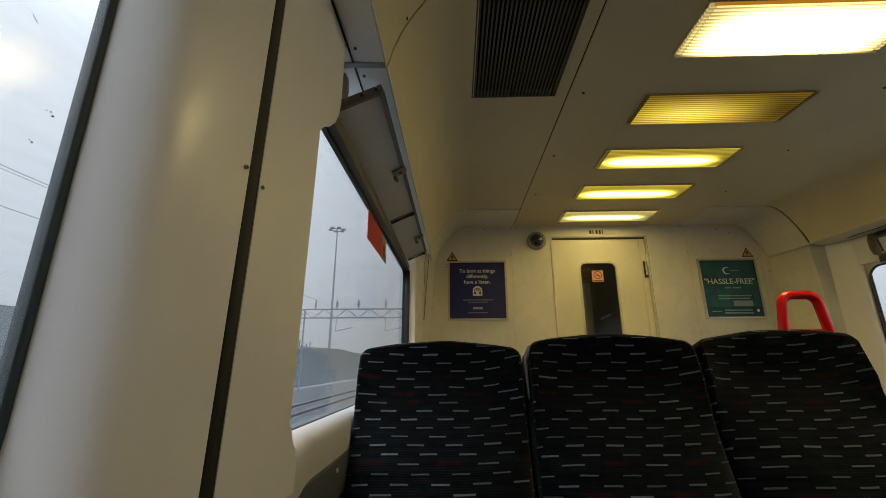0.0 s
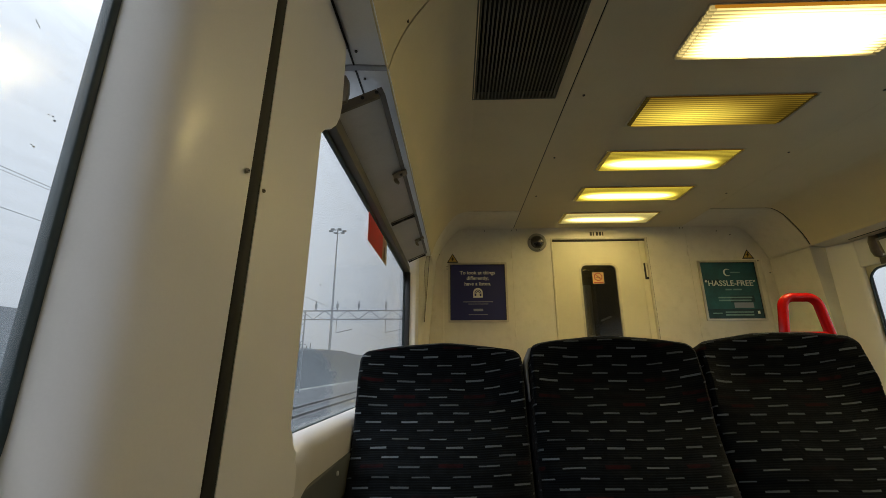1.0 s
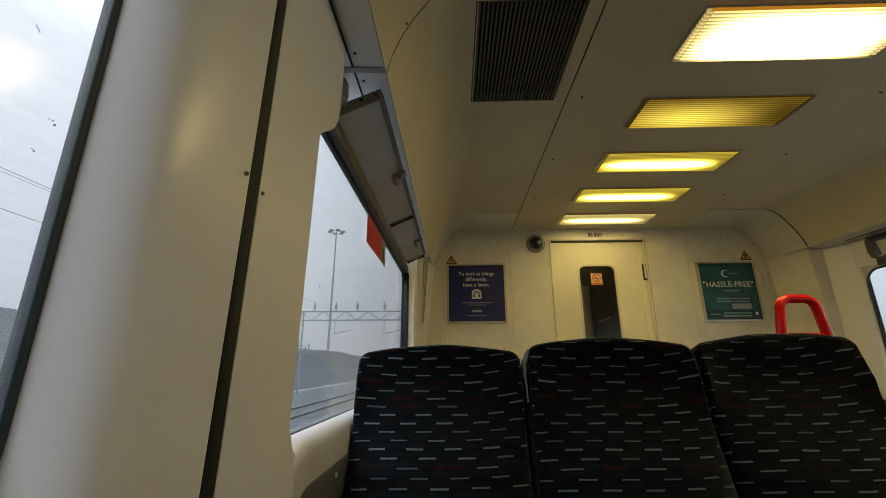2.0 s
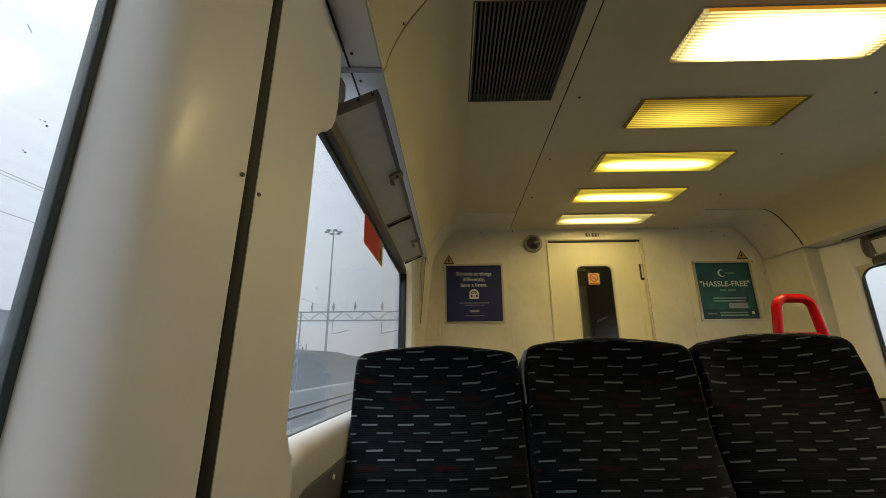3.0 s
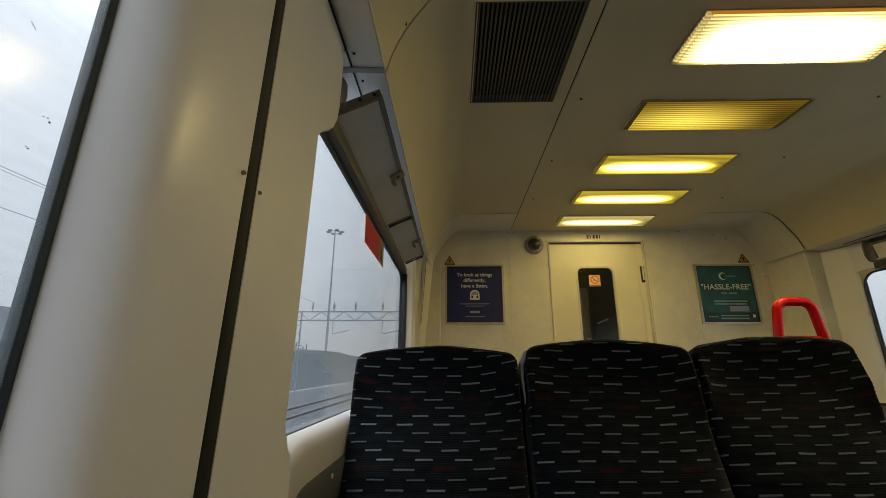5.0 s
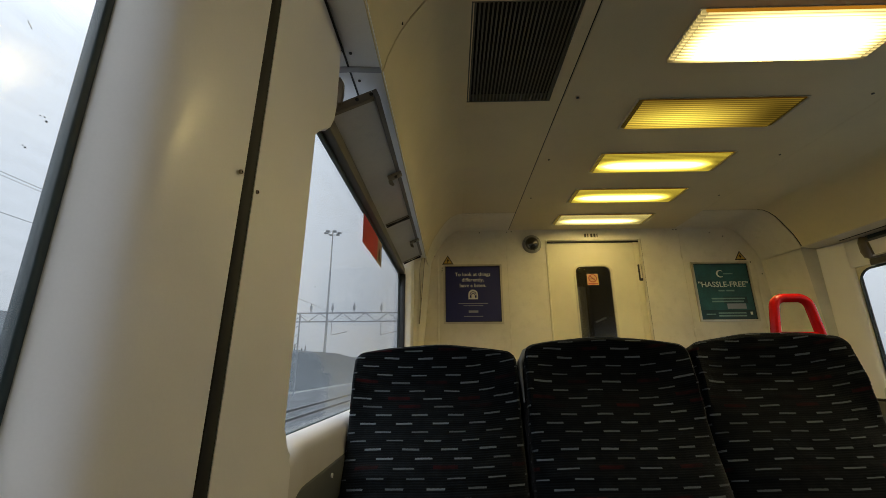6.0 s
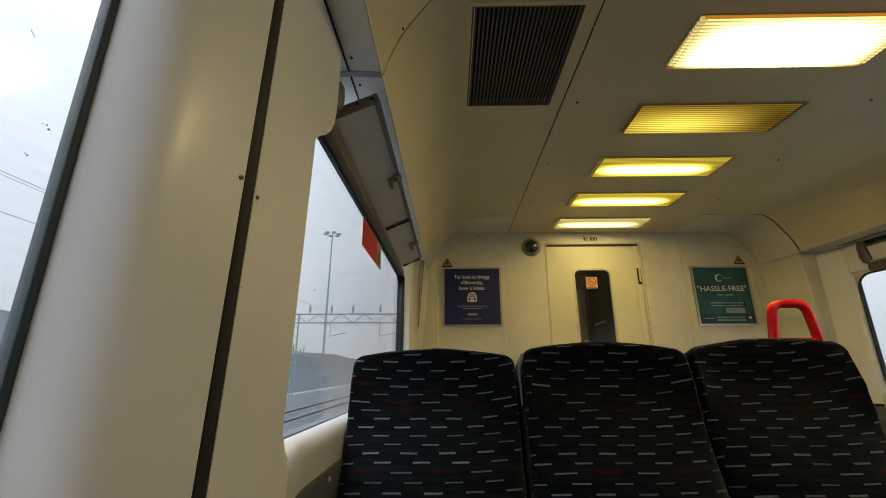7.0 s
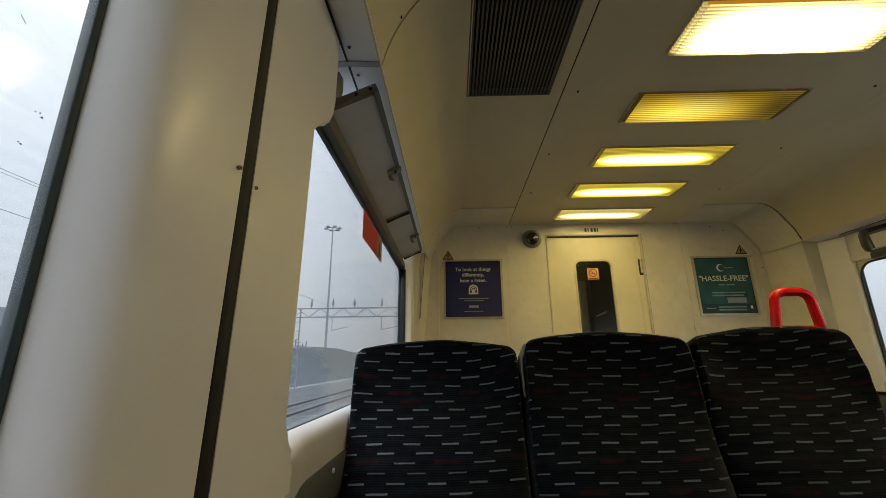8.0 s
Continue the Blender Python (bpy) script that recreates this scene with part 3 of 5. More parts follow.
    for z in (0.0, 0.60, 0.95, 1.15, 1.33, 1.50, 1.65, 1.76, 1.842, 1.90):
        nose, corner = min(1.211 + (1.84 - min(z, 1.84)) * 0.068, 1.272), min(1.186 + (1.84 - min(z, 1.84)) * 0.085, 1.26)
        outline = [(1.346, 2.5685), (1.2815, 2.5685), (nose + 0.020, 2.592), (nose + 0.006, 2.602), (nose, 2.622), (corner, END + 0.01), (1.346, END + 0.01)]
        ring = [bm.verts.new((X(x), y, z)) for x, y in outline]
        if prev:
            for i in range(7):
                bm.faces.new((prev[i], prev[(i + 1) % 7], ring[(i + 1) % 7], ring[i]))
        else:
            bm.faces.new(ring)
        prev = ring
    bm.faces.new(prev[::-1])
    # shade painted on the return: greyed on the right wall, plain cream on the left
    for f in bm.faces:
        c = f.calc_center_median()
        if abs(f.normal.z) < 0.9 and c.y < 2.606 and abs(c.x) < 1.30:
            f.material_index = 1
    part("corner_panel", bm, [m_end, m_corner_shade if s > 0 else m_end], wall, "cream angled corner panel with a rounded return")
    if s > 0:
        part("crack", tube([(X(1.2095), 2.60, 1.8405), (X(1.2055), 2.66, 1.8395), (X(1.1985), 2.78, 1.8395), (X(1.1885), 2.91, 1.8375)], 0.0011, 6), m_trim, wall, "fine cracked joint under the ceiling")
    else:
        # worn trim along the rounded edge, lifted over its upper half, with the dark joint showing behind it
        rows_ = ((1.38, 0.0015), (1.50, 0.003), (1.57, 0.007), (1.63, 0.015), (1.69, 0.022), (1.75, 0.024), (1.80, 0.016), (1.828, 0.005))
        for nm, mat_, lab, grow, y0, y1 in (("trim", m_trim, "worn cream edge trim", 0.0, 2.583, 2.586), ("crack", m_screw, "dark gap behind the lifted trim", 0.0020, 2.587, 2.597)):
            bm, prev = bmesh.new(), None
            for z, wide in rows_:
                nose = min(1.211 + (1.84 - z) * 0.068, 1.272)
                ring = [bm.verts.new((X(x), y, z)) for x, y in ((nose - grow, y0), (nose + wide + grow, y0), (nose + wide + grow, y1), (nose - grow, y1))]
                if prev:
                    for i in range(4):
                        bm.faces.new((prev[i], prev[(i + 1) % 4], ring[(i + 1) % 4], ring[i]))
                else:
                    bm.faces.new(ring)
                prev = ring
            bm.faces.new(prev[::-1])
            part(nm, bm, mat_, wall, lab, False)
    # soffit above the windows and its joint
    lz, wz = (1.7985, 1.8035) if s < 0 else (1.8415, 1.832)
    for y0, y1 in ((REAR, 0.808), (0.824, 2.5675)):
        # the right strip's darker cream puts its shade into the colour
        part("soffit", prism([(X(1.1975 if s < 0 else 1.190), lz), (X(1.275), wz), (X(1.349), wz - 0.003), (X(1.349), wz + 0.009), (X(1.1975 if s < 0 else 1.190), lz + 0.009)], "y", y0, y1), m_soffit if s < 0 else m_end, wall, "grey-white soffit strip" if s < 0 else "soffit strip in darker cream for its shade")
    part("soffit_joint", prism([(X(1.201), lz - 0.004), (X(1.275), wz - 0.005), (X(1.349), wz - 0.008), (X(1.349), wz + 0.009), (X(1.201), lz + 0.009)], "y", 0.8085, 0.8235), m_joint, wall, "grey joint bar")
    for y0, x0, z0 in ((0.765, 1.262, lz + 0.0035 if s < 0 else 1.833), (0.858, 1.262, lz + 0.0035 if s < 0 else 1.833)):
        part("screw", cyl((X(x0), y0, z0), 0.0034, 0.004, "z", 10), m_screw, wall)
    part("joint", box((min(X(1.2745), X(1.300)), 0.30, top + 0.0002), (max(X(1.2745), X(1.300)), 0.752, top + 0.0055)), m_gap, wall, "black joint under the soffit", False)
    part("joint", box((min(X(1.2755), X(1.2795)), 0.7525, wz - 0.003), (max(X(1.2755), X(1.2795)), 2.40, wz + 0.003)), m_gap, wall, "", False)
    # the two screws that hold the pier panels
    for y0, z0 in ((0.4176, 1.333), (0.4594, 1.3265)):
        part("screw", cyl((X(WALL - 0.0006), y0, z0), 0.0026, 0.003, "x", 10), m_latch, wall)
        part("screw_slot", cyl((X(WALL - 0.0024), y0, z0), 0.0011, 0.001, "x", 8), m_black, wall)
    # steel screw in pale paint, which carries its bright shine
    part("screw", cyl((X(1.2930), 0.9436, 0.9041), 0.0048, 0.004, "x", 10), m_soffit, wall, "screw head, steel shine put in as pale paint")
    return wall


side_wall(-1, "wall_left")
side_wall(1, "wall_right")


SPECKS_FAR = ((0.893, 1.292, 0.0022), (0.876, 1.298, 0.0008), (1.052, 1.216, 0.0013), (1.104, 1.130, 0.0009))
SPECKS_NEAR = ((0.2620, 1.2974, 0.0008), (0.2600, 1.2999, 0.0005), (0.2567, 1.2992, 0.0004), (0.2533, 1.2707, 0.0006), (0.2515, 1.2715, 0.0004))
HAIR = ((0.2308, 1.3604), (0.2314, 1.3590), (0.2326, 1.3584), (0.2338, 1.3576), (0.2346, 1.3562))


def side_window(s, name, y0, y1, head, hopper, specks=()):
    win = thing(name, (0, 0, 0), "wide carriage window with dirty glass in a black rubber seal", "window", kind="structure")
    h, w = head - SILL_Z, y1 - y0
    cy, cz = (y0 + y1) / 2, (SILL_Z + head) / 2
    pane = part("pane", prism(rounded(w + 0.008, h + 0.008, 0.075, cx=cy, cy=cz), "x", s * 1.3435, s * 1.3485), m_glass if hopper else m_glass_near, win, "clear glass filmed with dirt and dried drops", False)
    pane.visible_shadow = False
    bm = bmesh.new()
    loops = [[bm.verts.new((s * x, *p)) for p in rounded(w + g, h + g, 0.072 + g / 2, cx=cy, cy=cz)]
             for x, g in ((1.352, 0.022), (1.3465, 0.0215), (1.3440, 0.0195), (1.3424, 0.0165), (1.3416, 0.0125), (1.3414, 0.0090), (1.3418, 0.0055), (1.3430, 0.0022), (1.3445, 0.0004), (1.352, 0.0))]
    k = len(loops[0])
    for p, q in zip(loops, loops[1:]):
        for i in range(k):
            bm.faces.new((p[i], p[(i + 1) % k], q[(i + 1) % k], q[i]))
    part("seal", bm, m_rubber, win, "dark grey rubber seal")
    for y, z, r in specks:
        part("dried_drop", cyl((s * 1.3428, y, z), r, 0.0006, "x", 7), m_speck, win, "", False)
    if specks is SPECKS_NEAR:
        part("hair", tube([(s * 1.3428, y, z) for y, z in HAIR], 0.00022, 6), m_speck, win, "tiny dark hair on the glass")
    part("surround", holed(((y0 - 0.03, SILL_Z - 0.03), (y1 + 0.03, head + (0.014 if s < 0 else 0.030))), rounded(w + 0.012, h + 0.012, 0.078, cx=cy, cy=cz), "x", min(s * 1.3488, s * 1.3498), max(s * 1.3488, s * 1.3498)), m_shell if s < 0 else m_trim, win, "flat surround behind the seal", False)
    if hopper and s < 0:
        part("end_frame", box((-1.3455, y1 + 0.004, SILL_Z - 0.004), (-1.3130, y1 + 0.0172, head + 0.009), 0.003), m_shell, win, "black rubber-faced end frame")
    if hopper:
        part("transom", box((min(s * 1.352, s * 1.318), y0 - 0.02, head + 0.010), (max(s * 1.352, s * 1.318), y1 + (0.018 if s < 0 else -0.103), head + 0.046), 0.004), m_transom, win, "bronze-grey transom bar")
        part("hinge_bar", box((min(s * 1.340, s * 1.322), y0 - 0.02, head + 0.0475), (max(s * 1.340, s * 1.322), y1 + (0.012 if s < 0 else -0.103), head + 0.058), 0.003), m_rail_dark, win, "dark grey hinge bar")
        top = part("upper_stile", box((min(s * 1.350, s * 1.335), y0 - 0.02, 1.796), (max(s * 1.350, s * 1.335), y1 + (0.018 if s < 0 else -0.103), 1.801 if s < 0 else 1.829)), m_rubber, win)
    return win


side_window(-1, "window_1", 0.665, 2.382, HEAD_Z, True, SPECKS_FAR)
side_window(-1, "window_2", -1.30, 0.2810, 1.70, False, SPECKS_NEAR)
side_window(1, "window_3", 0.665, 2.405, HEAD_Z, True)
side_window(1, "window_4", -1.30, 0.278, 1.70, False)


def hopper(s, y0, y1, group, lean, rise, state):
    """An inward-opening hopper light, tilted open on its bottom hinge."""
    h = thing("hopper_window", (s * 1.328, (y0 + y1) / 2, 1.703), "grey framed hopper window " + state + " above the transom", "window", group)
    ang = math.atan2(rise, lean)
    d, nrm = Vector((-s * math.cos(ang), math.sin(ang))), Vector((s * math.sin(ang), math.cos(ang)))
    L, half = math.hypot(lean, rise), (y1 - y0) / 2

    def P(a, b):
        v = d * a + nrm * b
        return (v.x, v.y)

    def plate(a0, a1, b0, b1, ya, yb, bevel=0.0):
        return prism([P(a0, b0), P(a1, b0), P(a1, b1), P(a0, b1)], "y", ya, yb, bevel=bevel)

    part("glazed_panel", plate(0.006, L - 0.012, 0.002, 0.018, -half + 0.012, half - 0.012), m_hopper if s < 0 else m_panel, h, "dull grey pane")
    # unseen mirror plate over the pane, added to brighten the soffit
    part("upper_face", plate(0.009, L - 0.0145, 0.0185, 0.0212, -half + 0.013, half - 0.013), m_reflector, h, "mirror plate added to throw skylight on the soffit")
    # dark paint on this rail stands for the shade along the pane's inner edge
    part("rail", plate(L - 0.013, L, -0.002, 0.022, -half, half, 0.002), m_rail_dark, h, "top rail, darkened for the shade at this edge")
    part("rail", plate(0.0, 0.008, -0.001, 0.022, -half, half, 0.002), m_hopper, h)
    for ya, yb in ((-half, -half + 0.012), (half - 0.012, half)):
        part("stile", plate(0.009, L - 0.0145, -0.0005, 0.0215, ya, yb, 0.001), m_hopper_end, h, "tan end stile")
    for a in (L - 0.054, L - 0.017):
        c = P(a, 0.011)
        part("screw", cyl((c[0], -half - 0.0005, c[1]), 0.0045, 0.003, "y", 10), m_black, h)
    # catch on the underside near the top rail: a plate, a hooked finger and its pivot
    c = P(L - 0.016, -0.004)
    latch = part("latch", prism([P(L - 0.046, -0.011), P(L + 0.003, -0.009), P(L + 0.003, -0.0025), P(L - 0.046, -0.0025)], "y", -0.016, 0.018, bevel=0.002), m_latch, h, "tan plastic catch")
    part("latch_hook", prism([P(L - 0.048, -0.010), P(L - 0.036, -0.012), P(L - 0.034, -0.030), P(L - 0.040, -0.033), P(L - 0.049, -0.022)], "y", 0.004, 0.016, bevel=0.002), m_latch, latch)
    part("latch_pivot", cyl((c[0], -0.004, c[1] - 0.006), 0.005, 0.010, "z", 10), m_screw, latch)
    # scissor stays across the end
    for ya, yb in ((half - 0.014, half + 0.006), (half + 0.006, half - 0.014)) if s < 0 else ():
        a, c = P(0.010, -0.007), P(L - 0.012, -0.007)
        part("stay", tube([(a[0], ya, a[1]), (c[0], yb, c[1])], 0.0028, 8), m_black, h, "black folding stay")
    return h


for s in (-1, 1):
    how = (0.118, 0.052, "tilted open") if s < 0 else (0.020, 0.096, "closed")
    hopper(s, 0.853, 1.672, "hopper lights", *how)
    hopper(s, 1.692, 2.328 if s < 0 else 2.282, "hopper lights", *how)
    # draught cheek at the near end of the hoppers
    cheek = thing("draught_cheek", (s * 1.30, 0.838, 1.70), "cream plastic cheek closing the end of a hopper", "fitting", "draught cheeks")
    out = [(-0.036, 0.012), (0.002, 0.022), (0.007, 0.045), (0.006, 0.078), (-0.002, 0.093), (-0.036, 0.095)]
    part("cheek", prism([(-s * x, z) for x, z in out], "y", -0.006, 0.008, bevel=0.002), m_latch, cheek)
    if s > 0:
        out = [(-0.036, -0.012), (0.006, 0.000), (0.020, 0.030), (0.022, 0.085), (0.010, 0.118), (-0.036, 0.124)]
    far = thing("draught_cheek", (s * 1.30, 2.336 if s < 0 else 2.290, 1.70), "cream plastic cheek closing the end of a hopper", "fitting", "draught cheeks")
    part("cheek", prism([(-s * x, z) for x, z in out], "y", 0.0, 0.010, bevel=0.002), m_trim if s < 0 else m_latch, far)

# end wall with the doorway
DOOR_X, DOOR_TOP = 0.338, 2.010
end_wall = thing("wall_end", (0, 0, 0), "cream painted end partition with a doorway", "wall", kind="structure")
for x0, x1, z0, z1 in ((-1.40, -DOOR_X, -0.06, CEIL + 0.14), (DOOR_X, 1.40, -0.06, CEIL + 0.14), (-DOOR_X, DOOR_X, DOOR_TOP, CEIL + 0.14)):
    part("wall_panel", box((x0, END, z0), (x1, END + 0.05, z1)), m_end, end_wall, "", False)
for x in (-0.632, 0.633):
    part("joint", box((x - 0.001, END - 0.0012, 0.3), (x + 0.001, END + 0.001, 2.05)), m_trim, end_wall)
    for z0, z1 in ((1.873, 1.935), (1.309, 1.368)):
        part("joint_cover", box((x - 0.007, END - 0.004, z0), (x + 0.005, END + 0.001, z1), 0.0015), m_end, end_wall, "small cream joint cover")
for x in (-1.135, 1.135):
    part("cover_strip", box((x - 0.007, END - 0.004, 0.3), (x + 0.007, END + 0.001, 1.90), 0.0015), m_end, end_wall)
for x, y, z in ((-1.163, END, 1.901),  (-0.827, END, 2.080), (-0.625, END, 2.081), (-0.591, END, 2.085),
                (0.598, END, 2.086), (0.620, END, 2.086), (0.86, END, 2.06), (0.95, END, 2.03), (1.109, END, 1.833), (1.176, END, 1.746)):
    part("screw", cyl((x, y - 0.001, z), 0.0042, 0.004, "y", 8), m_screw, end_wall)

socket = thing("wall_plate", (-1.106, END, 1.802), "tiny cream cover plate with dark holes beside the poster", "plate")
part("plate", box((-0.009, -0.004, -0.022), (0.009, 0.0, 0.022), 0.001), m_end, socket)
for z in (-0.010, 0.010):
    part("hole", cyl((0, -0.004, z), 0.004, 0.002, "y", 8), m_black, socket)

door = thing("door_1", (0, 0, 0), "closed cream carriage end door with a dark window", "door", kind="structure")
pane_out = rounded(0.255, 0.82, 0.045, 6, cx=-0.0165, cy=1.4075)
part("leaf", holed(((-DOOR_X + 0.004, 0.0), (DOOR_X - 0.045, DOOR_TOP - 0.016)), rounded(0.262, 0.827, 0.047, 6, cx=-0.0165, cy=1.4075), "y", END + 0.012, END + 0.045), m_door, door, "cream painted leaf")
part("slam_post", box((DOOR_X - 0.044, END + 0.009, 0.0), (DOOR_X - 0.003, END + 0.05, DOOR_TOP - 0.012), 0.003), m_door, door)
part("window_rim", ring_frame(rounded(0.276, 0.841, 0.054, 6, cx=-0.0165, cy=1.4075), rounded(0.250, 0.815, 0.042, 6, cx=-0.0165, cy=1.4075), "y", END + 0.006, END + 0.030), m_trim, door, "pale rim round the window")
pane = part("pane", prism(rounded(0.262, 0.827, 0.047, 6, cx=-0.0165, cy=1.4075), "y", END + 0.020, END + 0.025), m_door_glass, door, "dark glass pane", False)
pane.visible_shadow = False
part("top_shadow_track", box((-DOOR_X + 0.003, END + 0.004, DOOR_TOP - 0.0155), (DOOR_X - 0.003, END + 0.05, DOOR_TOP - 0.006)), m_gap, door)
part("frame_post", box((-DOOR_X - 0.010, END - 0.007, 0.0), (-DOOR_X + 0.003, END + 0.03, DOOR_TOP + 0.010), 0.003), m_trim, door, "pale metal door frame")
part("frame_post", box((DOOR_X - 0.003, END - 0.007, 0.0), (DOOR_X + 0.010, END + 0.03, DOOR_TOP + 0.010), 0.003), m_trim, door)
part("gap", box((DOOR_X + 0.0102, END - 0.002, 0.0), (DOOR_X + 0.0125, END - 0.0003, DOOR_TOP + 0.008)), m_gap, door, "", False)
part("frame_head", box((-DOOR_X + 0.0035, END - 0.0065, DOOR_TOP - 0.004), (DOOR_X - 0.0035, END + 0.03, DOOR_TOP + 0.0095), 0.003), m_trim, door)
for x in (-DOOR_X + 0.0035,):
    part("gap", box((x - 0.0008, END + 0.0085, 0.0), (x + 0.0022, END + 0.02, DOOR_TOP - 0.016)), m_gap, door, "", False)
lock = part("door_handle", box((DOOR_X - 0.032, END - 0.001, 1.706), (DOOR_X - 0.006, END + 0.010, 1.826), 0.004), m_gap, door, "dark recessed pull")
part("pull_bar", box((DOOR_X - 0.024, END - 0.008, 1.722), (DOOR_X - 0.0115, END - 0.0015, 1.824), 0.003), m_trim, lock, "pale metal bar")

# dark gangway behind the door's window
gang = thing("gangway", (0, 0, 0), "dark gangway to the next carriage behind the door", "gangway", kind="structure")
bm = bmesh.new()
for lo, hi in (((-0.62, 3.9, 0.0), (-0.58, 4.8, 2.2)), ((-0.62, END + 0.051, 0.0), (-0.58, 3.9, 1.5)), ((0.58, END + 0.051, 0.0), (0.62, 4.8, 2.2)), ((-0.62, 4.8, 0.0), (0.62, 4.84, 2.2)), ((-0.62, END + 0.051, 2.2), (0.62, 4.84, 2.24))):
    box(lo, hi, bm=bm)
part("lining", bm, m_vestibule, gang, "dark lining", False)
part("door_edge", box((-0.018, 3.30, 0.02), (0.041, 3.33, 1.74), 0.008), m_vest_panel, gang, "grey edge of an open door")
# white bar modelled for the pale streak reflected in the door's pane
part("handrail", tube([(0.200, 3.60, 1.485), (0.290, 3.60, 1.522)], 0.008), m_white, gang, "white bar standing in for a reflected streak")
# small white plate for the pale mark low in the pane
part("notice", box((0.0, 3.295, 1.26), (0.036, 3.299, 1.34)), m_white, gang)

# ---- ceiling fittings ----
def ceiling_light(y0, edge, core, skew, near, color, k_near):
    lamp = thing("ceiling_light", (0, y0 + 0.10, CEIL), "rectangular ceiling light with a lit yellow prismatic cover" if core > 1.5 else "dim rectangular ceiling light with a yellowed prismatic cover", "ceiling light", "ceiling lights")
    hx, hy, drop = 0.3195, 0.100, 0.017 if k_near else 0.010
    part("frame", ring_frame([(-hx - 0.004, -hy - 0.002), (hx + 0.004, -hy - 0.002), (hx + 0.004, hy + 0.0022), (-hx - 0.004, hy + 0.0022)],
                             [(-hx + 0.001, -hy + 0.001), (hx - 0.001, -hy + 0.001), (hx - 0.001, hy - 0.001), (-hx + 0.001, hy - 0.001)], "z", -0.005, 0.004), m_trim, lamp, "thin pale frame", False)
    # prismatic cover: ribs running across the carriage
    bm = bmesh.new()
    n, cut = 15, 0.020
    top, line = 0.0, []
    line.append((-hy + 0.002, top))
    line.append((-hy + 0.002, -drop * 0.65))
    for k in range(n + 1):
        y = -hy + 0.006 + (2 * hy - 0.012) * k / n
        line.append((y, -drop))
        if k < n:
            line.append((y + (2 * hy - 0.012) / n * 0.5, -drop + 0.004))
    line += [(hy - 0.002, -drop * 0.65), (hy - 0.002, top)]
    prism(line, "x", -hx + cut, hx - cut, bm)
    part("cover", bm, lamp_material("lit_cover", edge, core, color, skew, *((3.4, (0.56, 3.0, 0.72, 1.8)) if k_near else (1.9, (0.62, 1.7, 0.66, 1.5)) if core < 2 else (7.5, (0.58, 5.0, 0.62, 1.3))), glow=(1.0, 0.78, 0.10) if core < 2 else (1.0, 0.81, 0.38)), lamp, "ribbed yellow plastic cover", False)
    # strip added along the far side to block spill onto the ceiling
    if k_near:
        part("far_lip", box((-hx, hy + 0.0005, -drop - 0.001), (hx, hy + 0.0038, -0.0052)), m_trim, lamp, "lip added to keep the lamp's light off the ceiling", False)
    m_side = lamp_material("cover_side", edge * (0.6 if k_near else 0.24), edge * (1.2 if k_near else 0.3), color if k_near else (1.0, 0.66, 0.12))
    for sx in (-1, 1):
        comb = [(hy - 0.004, -0.001), (-hy + 0.004, -0.001)]
        for k in range(n):
            ya = -hy + 0.004 + (2 * hy - 0.008) * k / n
            yb = ya + (2 * hy - 0.008) / n
            comb += [(ya, -drop * 0.85), (yb - 0.004, -drop * 0.85), (yb - 0.003, -drop * 0.35), (yb - 0.0005, -drop * 0.35)]
        x0, x1 = sx * (hx - cut + 0.0005), sx * (hx - 0.0015)
        bm = prism(comb, "x", min(x0, x1), max(x0, x1))
        if not k_near:  # the end slopes up to the frame
            for v in bm.verts:
                if abs(v.co.x) > hx - 0.005 and v.co.z < -0.002:
                    v.co.z *= 0.30
        end = part("cover_end", bm, m_side, lamp, "ribbed end of the cover", False)
        for k in range(10):
            ya = -hy + 0.006 + (2 * hy - 0.012) * k / 10
            part("tooth", box((min(sx * hx, sx * (hx + 0.003)), ya, -0.0085), (max(sx * hx, sx * (hx + 0.003)), ya + 0.011, -0.0052)), m_trim, end, "", False)
    part("cover_edge", box((-hx + 0.012, -hy - 0.0010, -drop * 0.9), (hx - 0.012, -hy + 0.0012, -0.0052)), lamp_material("cover_edge", near, near * 1.1, (1.0, 0.40, 0.03)), lamp, "amber near edge of the cover", False)
    return lamp


LAMPS = [(k, 0.8, 8.5 if k == -1 else 3.8, 0, 0.4) for k in range(-6, 0)]
LAMPS += [(0, 0.75, 46.0, 0.0, 0.42), (1, 0.12, 1.55, 0.16, 0.05), (2, 0.40, 40.0, 0.03, 0.10), (3, 0.42, 38.0, 0.03, 0.10), (4, 0.46, 17.0, 0.02, 0.10)]
for k, edge, core, skew, near in LAMPS:
    ceiling_light(0.950 + 0.4113 * k, edge, core, skew, near, (1.0, 0.81, 0.46) if k < 0 else (1.0, 0.75, 0.26) if k < 1 else (1.0, 0.62, 0.07) if k == 1 else (1.0, 0.79, 0.24) if k == 4 else (1.0, 0.73, 0.075), k < 1)

vent = thing("ceiling_vent", (-0.816, 1.136, CEIL), "dark slatted air vent set in the ceiling", "vent")
part("backing", box((-0.158, -0.226, 0.030), (0.158, 0.226, 0.034)), m_black, vent, "black backing", False)
part("frame", ring_frame([(-0.158, -0.227), (0.158, -0.227), (0.158, 0.227), (-0.158, 0.227)], [(-0.1535, -0.2225), (0.1535, -0.2225), (0.1535, 0.2225), (-0.1535, 0.2225)], "z", -0.0015, 0.03), m_slat, vent, "thin dark frame", False)
